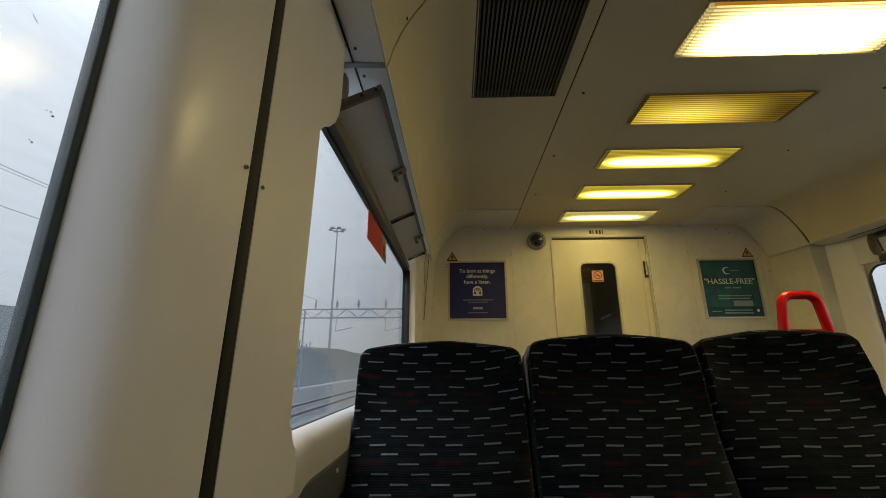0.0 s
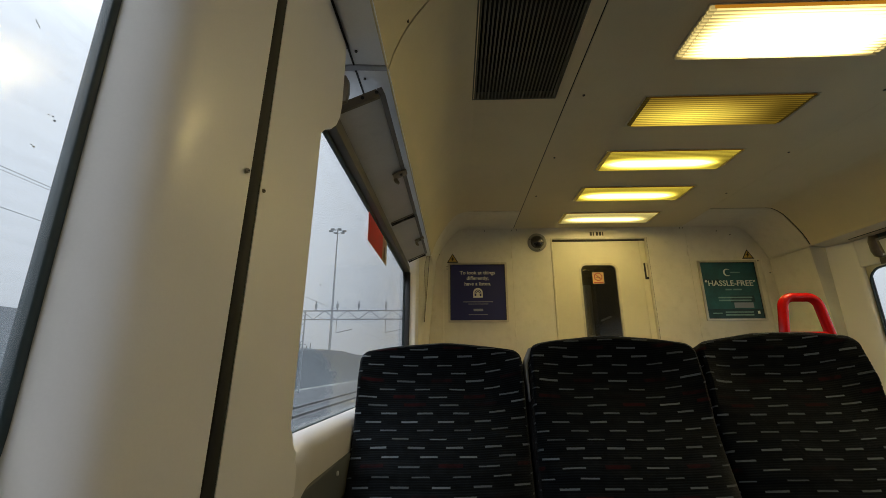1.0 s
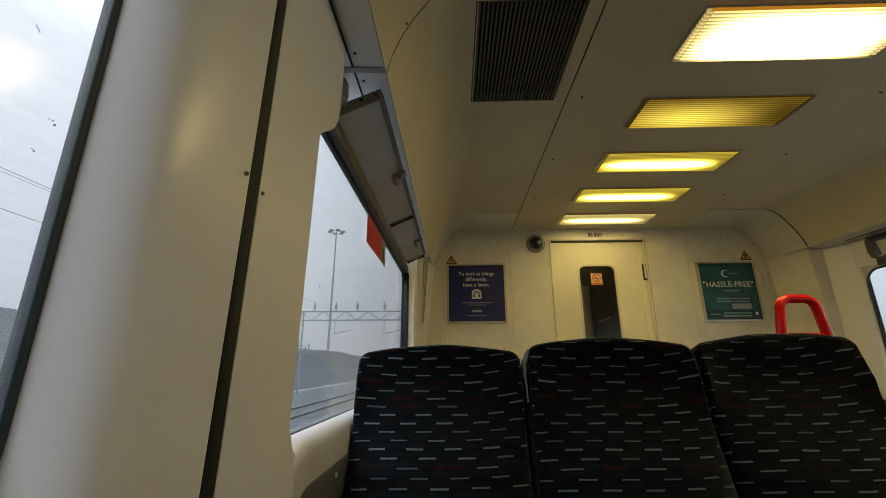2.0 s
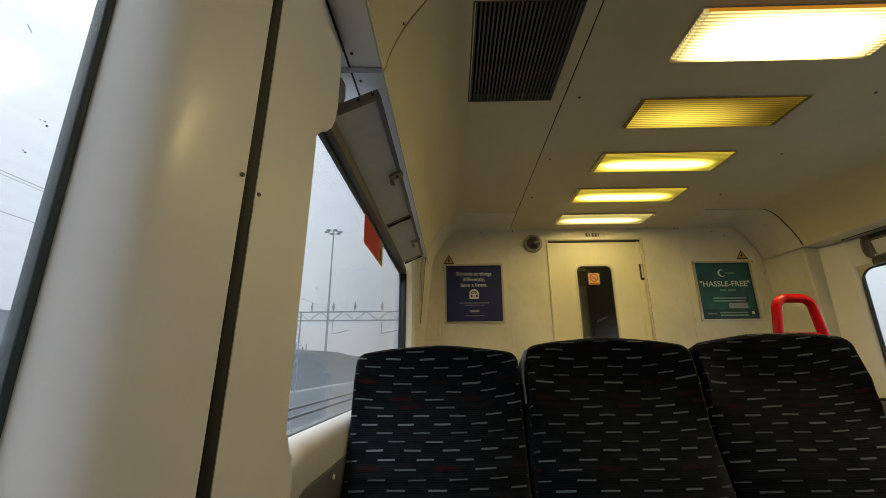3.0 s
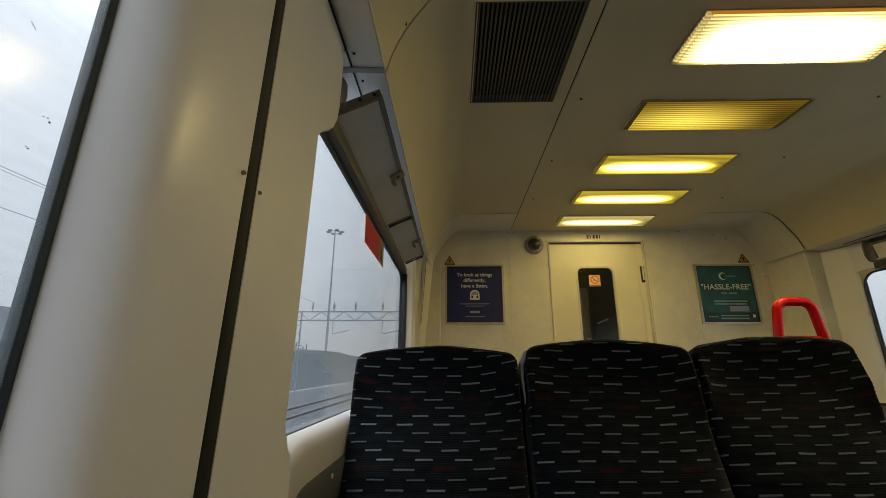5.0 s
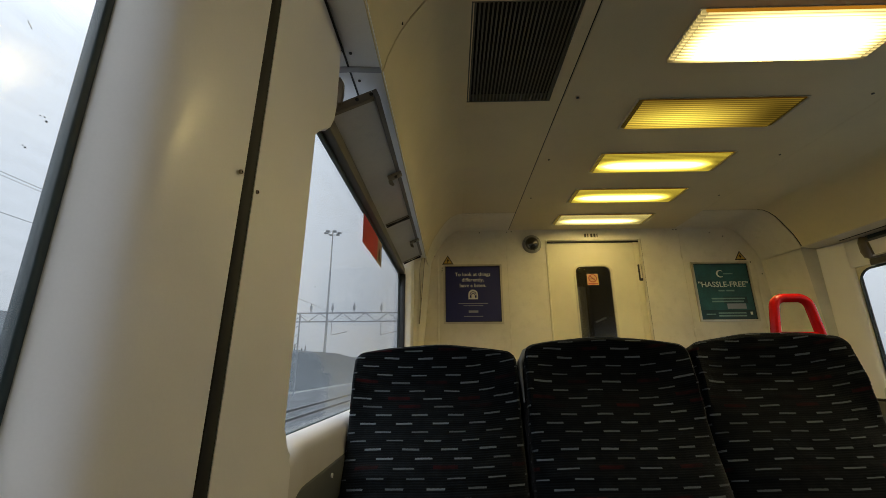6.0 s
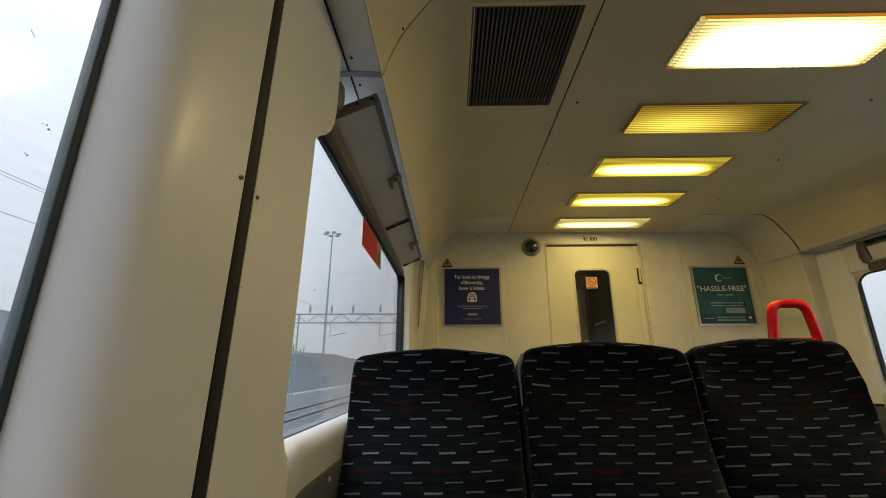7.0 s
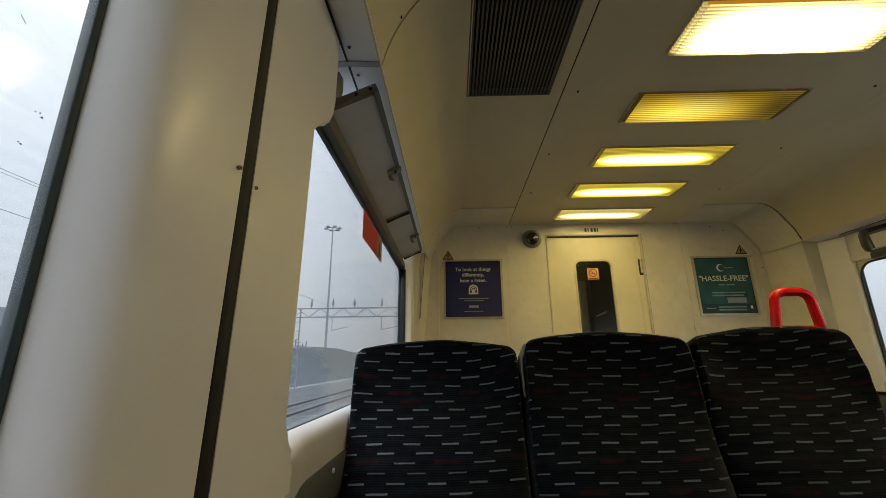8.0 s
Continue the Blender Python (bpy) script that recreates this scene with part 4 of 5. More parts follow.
part("flange", ring_frame([(-0.172, -0.240), (0.172, -0.240), (0.172, 0.240), (-0.172, 0.240)], [(-0.1585, -0.2275), (0.1585, -0.2275), (0.1585, 0.2275), (-0.1585, 0.2275)], "z", -0.0022, -0.0001), m_ceiling, vent, "painted flange", False)
slat = bmesh.new()
prism([(-0.0030, -0.001), (0.0026, -0.001), (0.0042, 0.012), (0.0022, 0.014)], "y", -0.222, 0.222, slat)
first = part("slat", slat, m_slat, vent, "", False)
first.location.x = -0.1475
for k in range(1, 24):
    o = first.copy()
    scene.collection.objects.link(o)
    o.location.x = -0.1475 + 0.295 * k / 23

for x, y in ((-0.555, 1.348), (-0.555, 1.832), (-0.556, 2.308), (0.547, 1.355), (0.551, 1.817), (0.560, 2.304)):
    sc = link_mesh("ceiling_screw", cyl((0, 0, 0), 0.005, 0.004, "z", 10), m_screw, True)
    sc.location = (x, y, CEIL - 0.001)
    tagged(sc, "small dark screw head in the ceiling panel", "screw", "ceiling screws")

cove_screw = link_mesh("ceiling_screw", cyl((0, 0, 0), 0.004, 0.006, "x", 10), m_screw, True)
cove_screw.location = (-1.153, 0.806, 1.9225)
tagged(cove_screw, "small dark screw head in the curved ceiling panel", "screw", "ceiling screws")

# security camera dome
dome = thing("dome_camera", (-0.446, END, 1.985), "small smoked security camera dome on the end wall", "security camera")
bm = bmesh.new()
rings = []
for r, y in ((0.069, 0.0), (0.069, -0.010), (0.065, -0.018), (0.056, -0.023), (0.049, -0.023)):
    rings.append([bm.verts.new((r * math.cos(a), y, r * math.sin(a))) for a in (2 * math.pi * k / 32 for k in range(32))])
for a, b in zip(rings, rings[1:]):
    for k in range(32):
        bm.faces.new((a[k], a[(k + 1) % 32], b[(k + 1) % 32], b[k]))
part("base_ring", bm, m_ring, dome, "grey-cream base ring")
bm = bmesh.new()
bmesh.ops.create_uvsphere(bm, u_segments=28, v_segments=14, radius=0.050, matrix=Matrix.Translation((0, -0.018, 0)) @ Matrix.Diagonal((1, 0.75, 1, 1)))
part("dome", bm, m_dome, dome, "smoked glossy dome")
for a in (40, 160, 280):
    part("screw", cyl((0.057 * math.cos(radians(a)), -0.0225, 0.057 * math.sin(radians(a))), 0.004, 0.003, "y", 8), m_screw, dome)

# coach number over the door, as plain bars
plate = thing("number_transfer", (-0.003, END - 0.0015, 2.048), "small dark number transfer above the door", "sign")
for k in range(5):
    part("bar", box((-0.053 + k * 0.0225, -0.001, -0.014), (-0.053 + k * 0.0225 + (0.008 if k in (1, 4) else 0.015), 0.0, 0.014)), m_screw, plate, "", False)


def poster(name, x0, x1, z0, z1, sheet, label):
    p = thing(name, ((x0 + x1) / 2, END, (z0 + z1) / 2), label, "poster", "framed posters")
    w, h, f = x1 - x0, z1 - z0, 0.013
    R_ = lambda a, b: [(a, b), (-a, b), (-a, -b), (a, -b)]
    part("sheet", box((-w / 2 + f * 0.6, -0.006, -h / 2 + f * 0.6), (w / 2 - f * 0.6, 0.0, h / 2 - f * 0.6)), sheet, p, "printed sheet", False)
    part("frame", ring_frame(R_(w / 2, h / 2), R_(w / 2 - f, h / 2 - f), "y", -0.014, 0.0), m_frame, p, "slim metal frame", False)
    # the frame's shadow on the sheet, laid in as a black ring
    part("rebate", ring_frame(R_(w / 2 - f - 0.0003, h / 2 - f - 0.0003), R_(w / 2 - f - 0.004, h / 2 - f - 0.004), "y", -0.0075, -0.0062), m_gap, p, "dark ring painted for the frame's inner shadow", False)
    return p


def bar(p, x0, z0, x1, z1, mat_, y=-0.0068):
    return part("print_bar", box((x0, y, z0), (x1, y + 0.0006, z1)), mat_, p, "", False)


left = poster("poster", -1.097, -0.6765, 1.409, 1.836, m_navy, "navy blue poster with pale lettering in a metal frame")
for words, z in (("To look at things", 0.128), ("differently,", 0.088), ("have a listen.", 0.047)):
    part("lettering", text_bm(words, 0.037, Matrix.Translation((0.0, -0.0068, z)) @ FACE), m_print, left, "", False)
# arch-shaped emblem
bm = bmesh.new()
arch_o = [(0.034 * math.cos(radians(a)), 0.034 * math.sin(radians(a))) for a in range(0, 181, 15)] + [(-0.034, -0.036), (0.034, -0.036)]
prism([(x, z - 0.005) for x, z in arch_o], "y", -0.0069, -0.0062, bm)
part("emblem", bm, m_print, left, "pale arch emblem", False)
bm = bmesh.new()
for r0, r1 in ((0.024, 0.019), (0.013, 0.007)):
    o = [(r0 * math.cos(radians(a)), -0.008 + r0 * math.sin(radians(a))) for a in range(0, 181, 15)]
    i = [(r1 * math.cos(radians(a)), -0.008 + r1 * math.sin(radians(a))) for a in range(180, -1, -15)]
    prism(o + i, "y", -0.0074, -0.0069, bm)
box((-0.024, -0.0074, -0.030), (-0.012, -0.0069, -0.012), bm=bm), box((0.012, -0.0074, -0.030), (0.024, -0.0069, -0.012), bm=bm)
part("emblem_mark", bm, m_navy, left, "", False)
bar(left, -0.105, -0.073, 0.105, -0.068, m_print_dim)
bar(left, -0.070, -0.088, 0.070, -0.084, m_print_dim)
bar(left, -0.034, -0.136, 0.034, -0.120, m_print_dim)
bar(left, -0.068, -0.163, 0.066, -0.159, m_print_dim)

right = poster("poster", 0.680, 1.0865, 1.412, 1.835, m_teal, "teal advertising poster with pale lettering in a metal frame")
part("lettering", text_bm("\"HASSLE-FREE\"", 0.0545, Matrix.Translation((0.0, -0.0068, 0.030)) @ FACE), m_print, right, "", False)
bm = bmesh.new()
o = [(-0.01 + 0.027 * math.cos(radians(a)), 0.125 + 0.027 * math.sin(radians(a))) for a in range(50, 311, 20)]
i = [(-0.004 + 0.021 * math.cos(radians(a)), 0.125 + 0.021 * math.sin(radians(a))) for a in range(310, 49, -20)]
prism(o + i, "y", -0.0070, -0.0062, bm)
part("logo_shape", bm, m_print, right, "pale crescent shape", False)
bar(right, 0.012, 0.121, 0.080, 0.129, m_teal_pale)
for x0, z0, x1, z1, mm in ((-0.042, -0.002, 0.0, 0.008, m_teal_pale), (0.012, -0.002, 0.068, 0.008, m_teal_pale), (-0.10, -0.058, 0.13, -0.048, m_teal_pale), (-0.10, -0.078, 0.12, -0.068, m_teal_pale),
                           (-0.155, -0.165, -0.09, -0.158, m_teal_pale), (-0.07, -0.158, 0.12, -0.150, m_teal_pale), (-0.07, -0.178, 0.12, -0.168, m_teal_pale), (0.148, -0.166, 0.164, -0.146, m_print)):
    bar(right, x0, z0, x1, z1, mm, -0.0074)
bar(right, -0.184, -0.195, 0.184, -0.132, m_teal_dark)
bar(right, 0.0, -0.125, 0.13, -0.088, m_print_dim)
bar(right, -0.02, -0.086, 0.145, -0.040, m_teal_dark)
bm = bmesh.new()
rg = random.Random(3)
for k in range(14):
    bmesh.ops.create_circle(bm, cap_ends=True, segments=7, radius=rg.uniform(0.007, 0.018), matrix=Matrix.Translation((-0.10 + rg.gauss(0, 0.03), -0.0067, 0.06 + rg.gauss(0, 0.012))) @ FACE)
part("print_shape", bm, m_teal_dark, right, "dark printed shape", False)


def warning(x, z):
    w = thing("warning_sticker", (x, END - 0.0008, z), "yellow triangular electric warning sticker with a black bolt", "sign", "warning stickers")
    tri = lambda k: [(0.042 * k, -0.033 * k - (1 - k) * 0.004), (0.0, 0.036 * k - (1 - k) * 0.004), (-0.042 * k, -0.033 * k - (1 - k) * 0.004)]
    part("border", prism(tri(1.0), "y", -0.0008, 0.0005), m_screw, w, "", False)
    part("face", prism(tri(0.72), "y", -0.0014, -0.0004), m_yellow, w, "", False)
    bolt = [(0.006, 0.018), (-0.011, -0.008), (-0.002, -0.007), (-0.006, -0.026), (0.011, -0.001), (0.002, -0.002)]
    part("bolt", prism(bolt, "y", -0.0020, -0.0010), m_black, w, "", False)


warning(-1.065, 1.872), warning(1.045, 1.882)

smoke = thing("no_smoking_sticker", (-0.021, END + 0.0195, 1.722), "orange no-smoking sticker on the door window", "sign")
part("sheet", box((-0.040, -0.001, -0.041), (0.040, 0.0, 0.041)), m_orange, smoke, "", False)
part("ring", ring_frame([(0.030 * math.cos(radians(a)), 0.008 + 0.030 * math.sin(radians(a))) for a in range(0, 360, 15)],
                        [(0.024 * math.cos(radians(a)), 0.008 + 0.024 * math.sin(radians(a))) for a in range(0, 360, 15)], "y", -0.0018, -0.0008), m_sign_red, smoke, "", False)
bm = box((-0.026, -0.0018, -0.003), (0.026, -0.0008, 0.003))
bmesh.ops.transform(bm, matrix=Matrix.Translation((0, 0, 0.008)) @ Matrix.Rotation(radians(45), 4, "Y"), verts=bm.verts)
part("slash", bm, m_sign_red, smoke, "", False)
part("cigarette", box((-0.016, -0.0015, 0.002), (0.014, -0.0009, 0.006)), m_screw, smoke, "", False)
part("print_bar", box((-0.034, -0.0016, -0.037), (0.034, -0.0009, -0.029)), m_sign_red, smoke, "", False)

# red notice on the window glass
note = thing("window_notice", (-1.3405, 1.521, 1.584), "red notice with a tan corner stuck to the window glass", "sign")
part("sheet", box((-0.0015, -0.188, -0.051), (0.0, 0.085, 0.050)), m_sticker, note, "red sheet", False)
part("corner", box((-0.0014, 0.0855, -0.051), (0.0001, 0.188, 0.050)), m_sticker_tan, note, "tan printed corner", False)
part("border", box((-0.0016, -0.192, -0.054), (-0.0006, 0.192, -0.0515)), m_white, note, "", False)
part("border", box((-0.0016, -0.192, -0.0512), (-0.0006, -0.1885, 0.050)), m_white, note, "", False)
part("print_shape", box((0.0003, 0.112, -0.040), (0.0008, 0.150, 0.012)), m_screw, note, "dark printed figure", False)
part("print_shape", box((0.0003, 0.156, -0.020), (0.0008, 0.178, 0.030)), m_white, note, "pale printed patch", False)

# ---- seats ----
def pillow(w_top, w_bot, height, thick, crown, r_top, bulge, rings=7):
    """A padded backrest: outline in x and z (foot at z = 0), front towards -y, with rounded edges and cloth coordinates."""
    half_t, half_b = w_top / 2, w_bot / 2
    out, k = [], 8
    steps = 150
    for i in range(steps + 1):  # right side, upwards
        f = 1 - (1 - i / steps) ** 1.15
        z = (height - crown - r_top) * f
        out.append((half_b + (half_t - half_b) * f, z))
    cz = height - crown - r_top
    for i in range(1, k + 1):
        a = radians(82 * i / k)
        out.append((half_t - r_top + r_top * math.cos(a), cz + r_top * math.sin(a)))
    x_end, z_end = out[-1]
    for i in range(1, 12):  # crown
        t = 1 - i / 6
        x = x_end * t
        out.append((x, z_end + (height - z_end) * (1 - t * t)))
    mirror = [(-x, z) for x, z in out[:steps + k + 1]]
    out += mirror[::-1]
    for i in range(1, 12):
        out.append((-half_b + w_bot * i / 12, 0.0))
    n = len(out)
    cx, cz = 0.0, height * 0.5
    bm = bmesh.new()
    uvl = bm.loops.layers.uv.new("UVMap")
    prof = [(1.0, thick, 0.0), (1.0, 0.024, 0.0), (0.990, 0.012, 0.0), (0.965, 0.0035, 0.0), (0.93, 0.0, 0.0)]
    loops, cloth = [], {}
    for s_, y, _ in prof:
        ring = []
        for x, z in out:
            # an equal margin on all sides, not a scaling
            mx = x - math.copysign(min(abs(x), (1 - s_) * half_t), x)
            mz = cz + (z - cz) * (1 - (1 - s_) * half_t / (height * 0.5))
            dz = 0.010 * (z / height) ** 6
            v = bm.verts.new((mx, y + dz, mz))
            side = max(abs(x) / max(half_t, 1e-6) - 0.9, 0) * 10
            v.co.x += math.copysign(0.0013 * math.sin(mz * 2 * math.pi / 0.0192) * min(side, 1), x)
            cloth[v] = (mx + math.copysign(y * min(side, 1), x), mz + (y if z > height * 0.93 and side < 0.5 else 0))
            ring.append(v)
        loops.append(ring)
    base = loops[-1]
    for j in range(1, rings):
        s_ = 1 - j / rings
        ring = []
        for v0 in base:
            x, z = v0.co.x * s_, cz + (v0.co.z - cz) * s_
            y = v0.co.y * s_ - bulge * (1 - s_ ** 2.4) + 0.010 * (z / height) ** 6 * (1 - s_)
            v = bm.verts.new((x, y, z))
            cloth[v] = (x, z)
            ring.append(v)
        loops.append(ring)
    for a, b in zip(loops, loops[1:]):
        for i in range(n):
            bm.faces.new((a[i], a[(i + 1) % n], b[(i + 1) % n], b[i]))
    c = bm.verts.new((0, -bulge, cz))
    cloth[c] = (0, cz)
    for i in range(n):
        bm.faces.new((loops[-1][i], loops[-1][(i + 1) % n], c))
    bm.faces.new(loops[0][::-1])
    for f in bm.faces:
        for lp in f.loops:
            lp[uvl].uv = cloth[lp.vert]
    return bm


def train_seat(x, top, w, skew, trim, label):
    seat = thing("train_seat", (x, 1.06, 0.0), label, "seat", "three-seat row")
    lean = Matrix.Translation((0, -0.185, 0.46)) @ Matrix.Rotation(radians(-17), 4, "X")
    length = (top - 0.46) / math.cos(radians(17))
    bm = pillow(w - 0.010, w + 0.006, length, 0.075, 0.018, 0.030, 0.016, 12)
    for v in bm.verts:
        v.co.z += skew * v.co.x * (v.co.z / length) ** 3
        v.co.y += 0.006 * noise.noise((v.co.x * 7 + x * 9, v.co.y * 5, v.co.z * 6)) + 0.0015 * noise.noise((v.co.x * 26 + x * 5, 3, v.co.z * 22))
        v.co.z += 0.004 * noise.noise((v.co.x * 9 + x * 11, 1.5, 2.0)) * (v.co.z / length) ** 4
    # hollow of the upper back, between headrest and lumbar swell
    edge = [(0.55, 0.0), (0.74, 0.018), (0.87, 0.030), (0.945, 0.036), (0.995, 0.034), (1.05, 0.016), (1.10, 0.001), (1.30, 0.0)]
    middle = [(0.46, -0.015), (0.74, -0.034), (0.82, -0.026), (0.88, -0.009), (0.94, 0.016), (1.00, 0.038), (1.05, 0.047), (1.10, 0.046), (1.15, 0.030), (1.185, 0.006), (1.30, 0.0)]

    def curve(table, z):
        for (a, fa), (b, fb) in zip(table, table[1:]):
            if a <= z < b:
                t = (z - a) / (b - a)
                return fa + (fb - fa) * t * t * (3 - 2 * t)
        return 0.0

    for v in bm.verts:
        z = 0.46 + v.co.z * math.cos(radians(17))
        side = min(abs(v.co.x) / (w / 2), 1) ** 5
        v.co.y += (curve(middle, z) * (1 - side) + curve(edge, z) * side) * (1 - min(max(v.co.y / 0.07, 0), 1))
    bmesh.ops.transform(bm, matrix=lean, verts=bm.verts)
    part("backrest", bm, m_moquette, seat, "black moquette back with pale grey and dark red dashes")
    # moulded shell behind the back
    o = [(-w / 2 - 0.007, 0.0), (w / 2 + 0.007, 0.0), (w / 2 + 0.004, length - 0.075), (w / 2 - 0.02, length - 0.036), (-w / 2 + 0.02, length - 0.036), (-w / 2 - 0.004, length - 0.075)]
    bm = prism(o, "y", 0.0755, 0.105, bevel=0.008, segs=2, only=1)
    bmesh.ops.transform(bm, matrix=lean, verts=bm.verts)
    part("shell", bm, m_shell, seat, "dark plastic shell")
    if trim:
        line = [(-w / 2 + 0.030, 0.040, length - 0.026), (-w / 2 + 0.008, 0.034, length - 0.038), (-w / 2 - 0.0075, 0.034, length - 0.068), (-w / 2 - 0.0090, 0.036, length - 0.10), (-w / 2 - 0.0070, 0.038, length - 0.13), (-w / 2 - 0.0050, 0.040, length - 0.165)]
        bm = tube(line, 0.0078, 10)
        for v in bm.verts:  # it thins out downwards
            k = min(max((length - 0.05 - v.co.z) / 0.115, 0), 1)
            v.co.x += (-w / 2 - 0.0055 - v.co.x) * 0.72 * k
        bmesh.ops.transform(bm, matrix=lean, verts=bm.verts)
        part("edge_trim", bm, m_edge, seat, "pale grey edge trim")
        link = box((-w / 2 - 0.034, 0.123, length - 0.36), (-w / 2 + 0.030, 0.135, length - 0.044), 0.003)
        bmesh.ops.transform(link, matrix=lean, verts=link.verts)
        part("link_plate", link, m_shell, seat, "dark plate bridging the gap between two backs")
    rear_board = box((-w / 2 - 0.0065, 0.108, 0.0), (w / 2 + 0.0065, 0.120, length - 0.050), 0.004)
    bmesh.ops.transform(rear_board, matrix=lean, verts=rear_board.verts)
    part("rear_board", rear_board, m_shell, seat, "dark board behind the shell")
    bm = bmesh.new()
    uvl = bm.loops.layers.uv.new("UVMap")
    box((-w / 2 + 0.003, -0.57, 0.36), (w / 2 - 0.003, -0.085, 0.455), 0.025, bm, 3)
    for f in bm.faces:
        for lp in f.loops:
            lp[uvl].uv = (lp.vert.co.x, lp.vert.co.y + lp.vert.co.z)
    part("cushion", bm, m_moquette, seat, "black moquette seat cushion")
    part("base", box((-w / 2 + 0.02, -0.50, 0.30), (w / 2 - 0.02, -0.02, 0.359), 0.006), m_shell, seat, "dark seat base")
    for sx in (-1, 1):
        part("leg", box((sx * (w / 2 - 0.05) - 0.02, -0.30, 0.0), (sx * (w / 2 - 0.05) + 0.02, -0.24, 0.2995), 0.004), m_shell, seat)
    return seat


train_seat(-1.085, 1.186, 0.430, 0.0, False, "black patterned train seat beside the window")
train_seat(-0.640, 1.203, 0.434, 0.0, True, "black patterned middle train seat with a pale edge trim")
train_seat(-0.2135, 1.212, 0.418, 0.035, False, "black patterned train seat beside the aisle, under a red grab handle")

grab = thing("grab_handle", (-0.065, 1.20, 1.17), "bright red enamelled grab handle on top of the aisle seat", "handle")
pts = [(0.074, 0.0, -0.10), (0.064, 0.0, 0.02)]
for cx, a0 in ((0.020, 8), (-0.020, 90)):
    for k in range(8):
        a = radians(a0 + 82 * k / 7)
        pts.append((cx + 0.031 * math.cos(a), 0.0, 0.104 + 0.031 * math.sin(a)))
pts += [(-0.064, 0.0, 0.02), (-0.074, 0.0, -0.10)]
part("bar", tube(pts, 0.0128, 16), m_red, grab, "red round bar")
part("crossbar", tube([(-0.062, 0.0, 0.031), (0.062, 0.0, 0.031)], 0.008, 12), m_red, grab)

# ---- outside ----
ground = link_mesh("ground", box((-3000, -3000, -1.45), (3000, 3000, -1.25)), m_scrub)
tagged(ground, "dull grey-green lineside ground", "ground", kind="structure")
bed = link_mesh("track_bed", prism([(-16, -1.249), (-2.0, -1.249), (-2.4, -1.08), (-15.4, -1.08)], "y", -150, 400), m_ballast)
tagged(bed, "grey stone ballast bed beside the train", "track bed", kind="structure")
for x in (-4.2, -5.65, -8.0, -9.45):
    r = link_mesh("rail", prism([(-0.075, 0), (0.075, 0), (0.02, 0.04), (0.036, 0.12), (0.036, 0.15), (-0.036, 0.15), (-0.036, 0.12), (-0.02, 0.04)], "y", -150, 400), m_rail)
    r.location = (x, 0, -1.08)
    tagged(r, "worn steel running rail on ballast", "rail", "rails")
shed = thing("warehouse", (-46, 70, -1.25), "long hazy grey warehouse beside the railway", "building")
part("wall", box((-14, -48, 0.0), (0, 60, 4.7)), m_shed, shed, "cladding in haze-tinted grey", False)
part("roof", prism([(-15, 4.7), (0.6, 4.7), (0.6, 5.0), (-7, 6.2), (-15, 5.0)], "y", -49, 61), m_shed, shed, "low grey roof", False)
bm = bmesh.new()
rows = []
for j in range(141):
    y = -80 + j * 3.0
    top = 3.4 + 0.8 * noise.noise((y * 0.03, 0.3, 0)) + 0.22 * noise.noise((y * 0.4, 2.0, 0))
    rows.append([bm.verts.new((x, y, z + 0.25 * noise.noise((y * 0.3, x, 1.0)))) for x, z in ((-17.5, -1.3), (-19.0, -0.2), (-20.6, 1.0 + 0.2 * top), (-22.0, top), (-25.0, top + 0.15), (-29.0, -1.4))])
for a, b in zip(rows, rows[1:]):
    for k in range(5):
        bm.faces.new((a[k], a[k + 1], b[k + 1], b[k]))
tagged(link_mesh("embankment", bm, m_bank, True), "hazy blue-grey lineside embankment", "embankment", kind="structure")
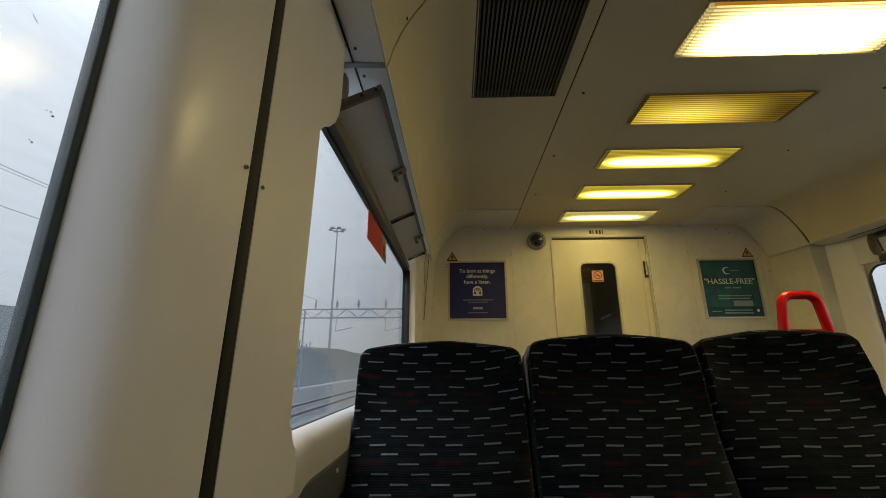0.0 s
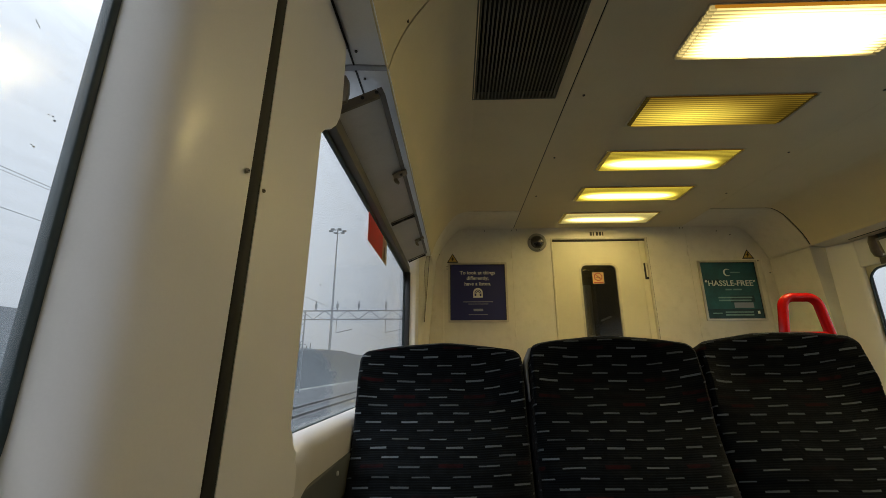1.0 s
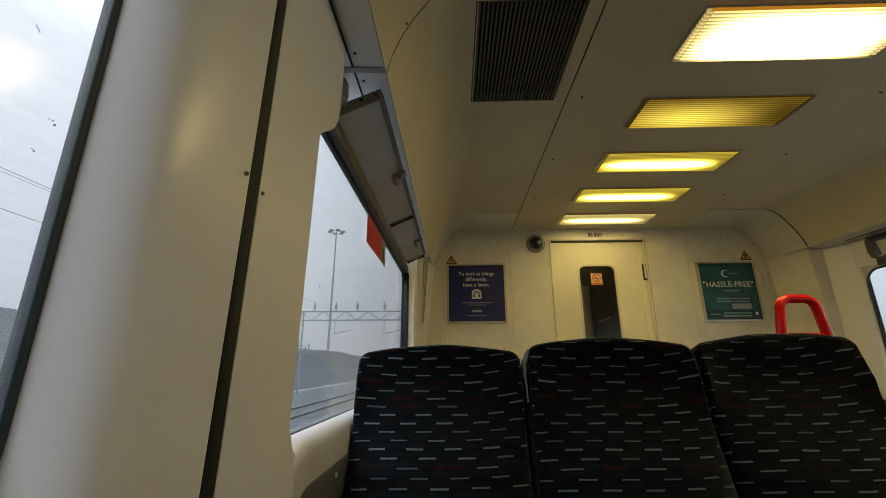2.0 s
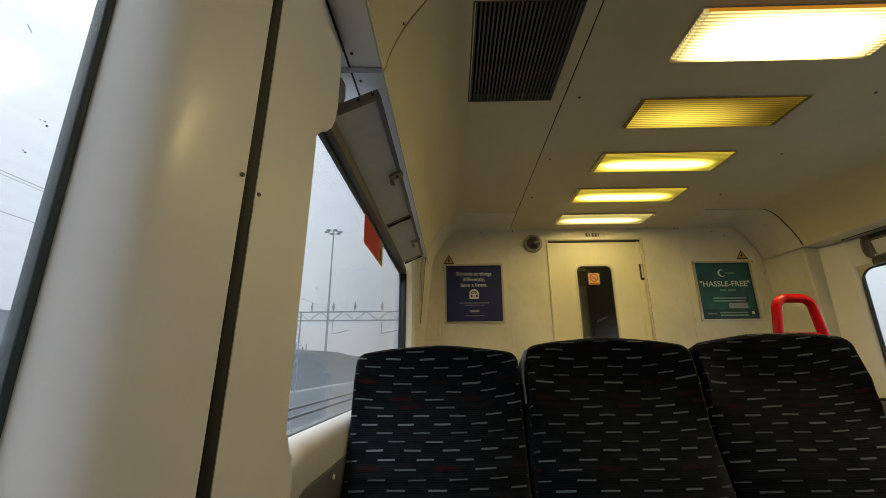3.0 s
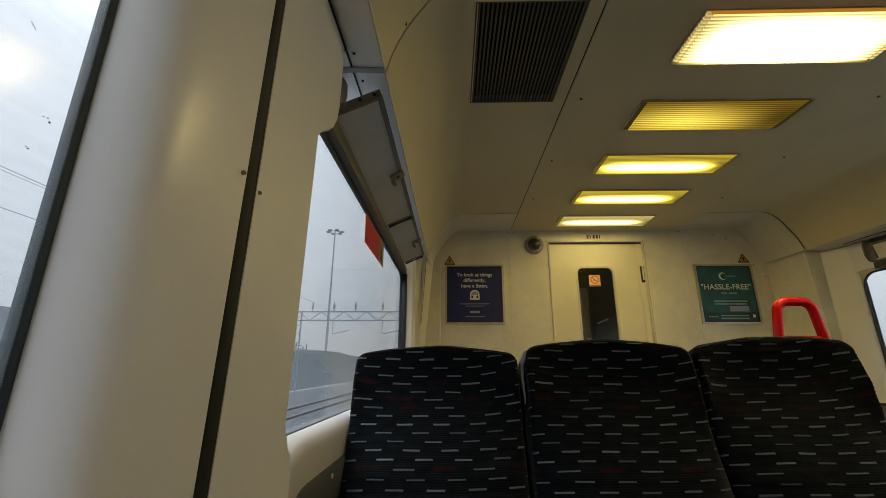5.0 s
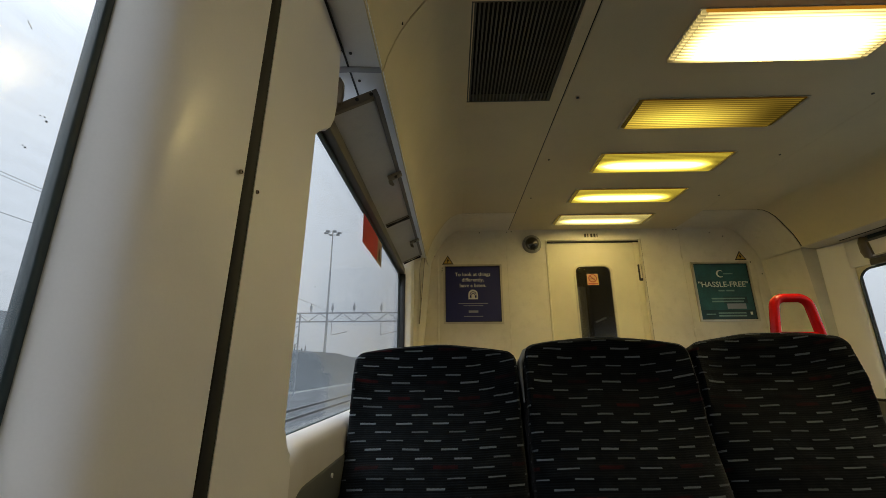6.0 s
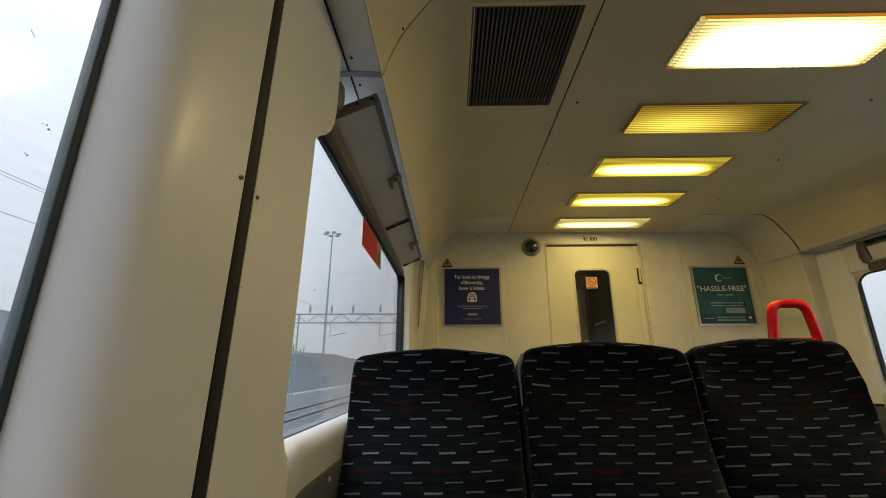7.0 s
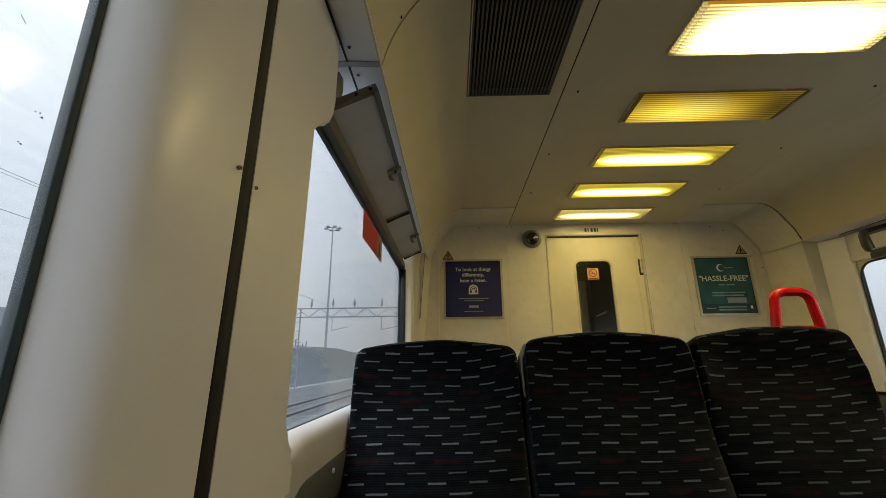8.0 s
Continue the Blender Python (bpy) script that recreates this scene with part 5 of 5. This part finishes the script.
def portal(y):
    """A lattice portal over the tracks with insulators standing on its beam."""
    p = thing("line_portal", (-14.6, y, -1.25), "hazy grey lattice portal of the overhead railway line", "gantry", "overhead line portals")
    h, span = 7.0, 22.0
    for x in (0.0, span):
        bm = bmesh.new()
        for dx in (-0.28, 0.28):
            box((x + dx - 0.05, -0.06, 0.0), (x + dx + 0.05, 0.06, h), bm=bm)
        for k in range(9):
            tube([(x - 0.28, 0, 0.4 + k * 0.74), (x + 0.28, 0, 0.77 + k * 0.74)], 0.03, 6, bm)
        part("post", bm, m_mast, p, "lattice post", False)
    for z in (h - 0.75, h):
        part("chord", box((-0.3, -0.06, z - 0.05), (span + 0.3, 0.06, z + 0.05)), m_mast, p, "", False)
    bm = bmesh.new()
    for k in range(22):
        tube([(k, 0, h - 0.75 if k % 2 else h), (k + 1, 0, h if k % 2 else h - 0.75)], 0.035, 6, bm)
    part("lattice", bm, m_mast, p, "diagonal bracing")
    for x in (1.2, 3.1, 5.0, 7.4, 9.0):
        part("stub", tube([(x, 0, h), (x, 0, h + 0.85)], 0.05, 8), m_mast, p)
        part("insulator", tube([(x, 0, h + 0.25), (x, 0, h + 0.6)], 0.11, 8), m_mast, p)
    for x in (3.1, 7.4):
        part("dropper", tube([(x, 0, h - 0.75), (x, 0, h - 1.9), (x + 1.4, 0, h - 1.6)], 0.04, 8), m_mast, p)
    return p


portal(-34), portal(36), portal(106), portal(176)
for x, z in ((-10.2, 5.30), (-10.2, 4.25), (-13.4, 6.55)):
    pts = [(0, y, -0.30 * (1 - ((y - y0) / 35 - 1) ** 2) * (1 if z > 4.5 else 0.15)) for y0 in (-34, 36, 106) for y in range(y0, y0 + 70, 14)]
    wire = link_mesh("overhead_wire", tube(pts, 0.008, 6), m_mast, True)
    wire.location = (x, 0, z)
    tagged(wire, "thin sagging overhead railway wire", "wire", "overhead wires")
plant = thing("distant_plant", (-58, 146, -1.25), "hazy far cluster of thin industrial towers", "industrial plant")
for x, y, r, hh in ((0, 0, 0.5, 13.0), (1.8, 1, 0.35, 10.5), (-2.2, 2, 0.45, 11.2), (-4.5, 0, 0.3, 9.6), (3.6, 3, 0.3, 9.2), (5.5, 1, 0.25, 10.0)):
    part("tower", cyl((x, y, hh / 2), r, hh, "z", 8, r2=r * 0.7), m_shed, plant)
for z in (8.2, 9.4):
    part("walkway", box((-5, 0, z), (4, 0.5, z + 0.2)), m_shed, plant, "", False)
mast = thing("yard_light", (-35.9, 115, -1.25), "tall hazy lighting mast with a ring of floodlights", "light mast")
part("column", cyl((0, 0, 20.5), 0.40, 41, "z", 12, r2=0.16), m_mast, mast, "tapered steel column")
part("ring", tube([(1.5 * math.cos(radians(a)), 1.5 * math.sin(radians(a)), 40.6) for a in range(0, 361, 30)], 0.12, 8), m_mast, mast, "floodlight ring")
for a in range(0, 360, 60):
    c, q = 2.0 * math.cos(radians(a)), 2.0 * math.sin(radians(a))
    part("floodlight", box((c - 0.55, q - 0.35, 40.5), (c + 0.55, q + 0.35, 41.0), 0.1), m_mast, mast)
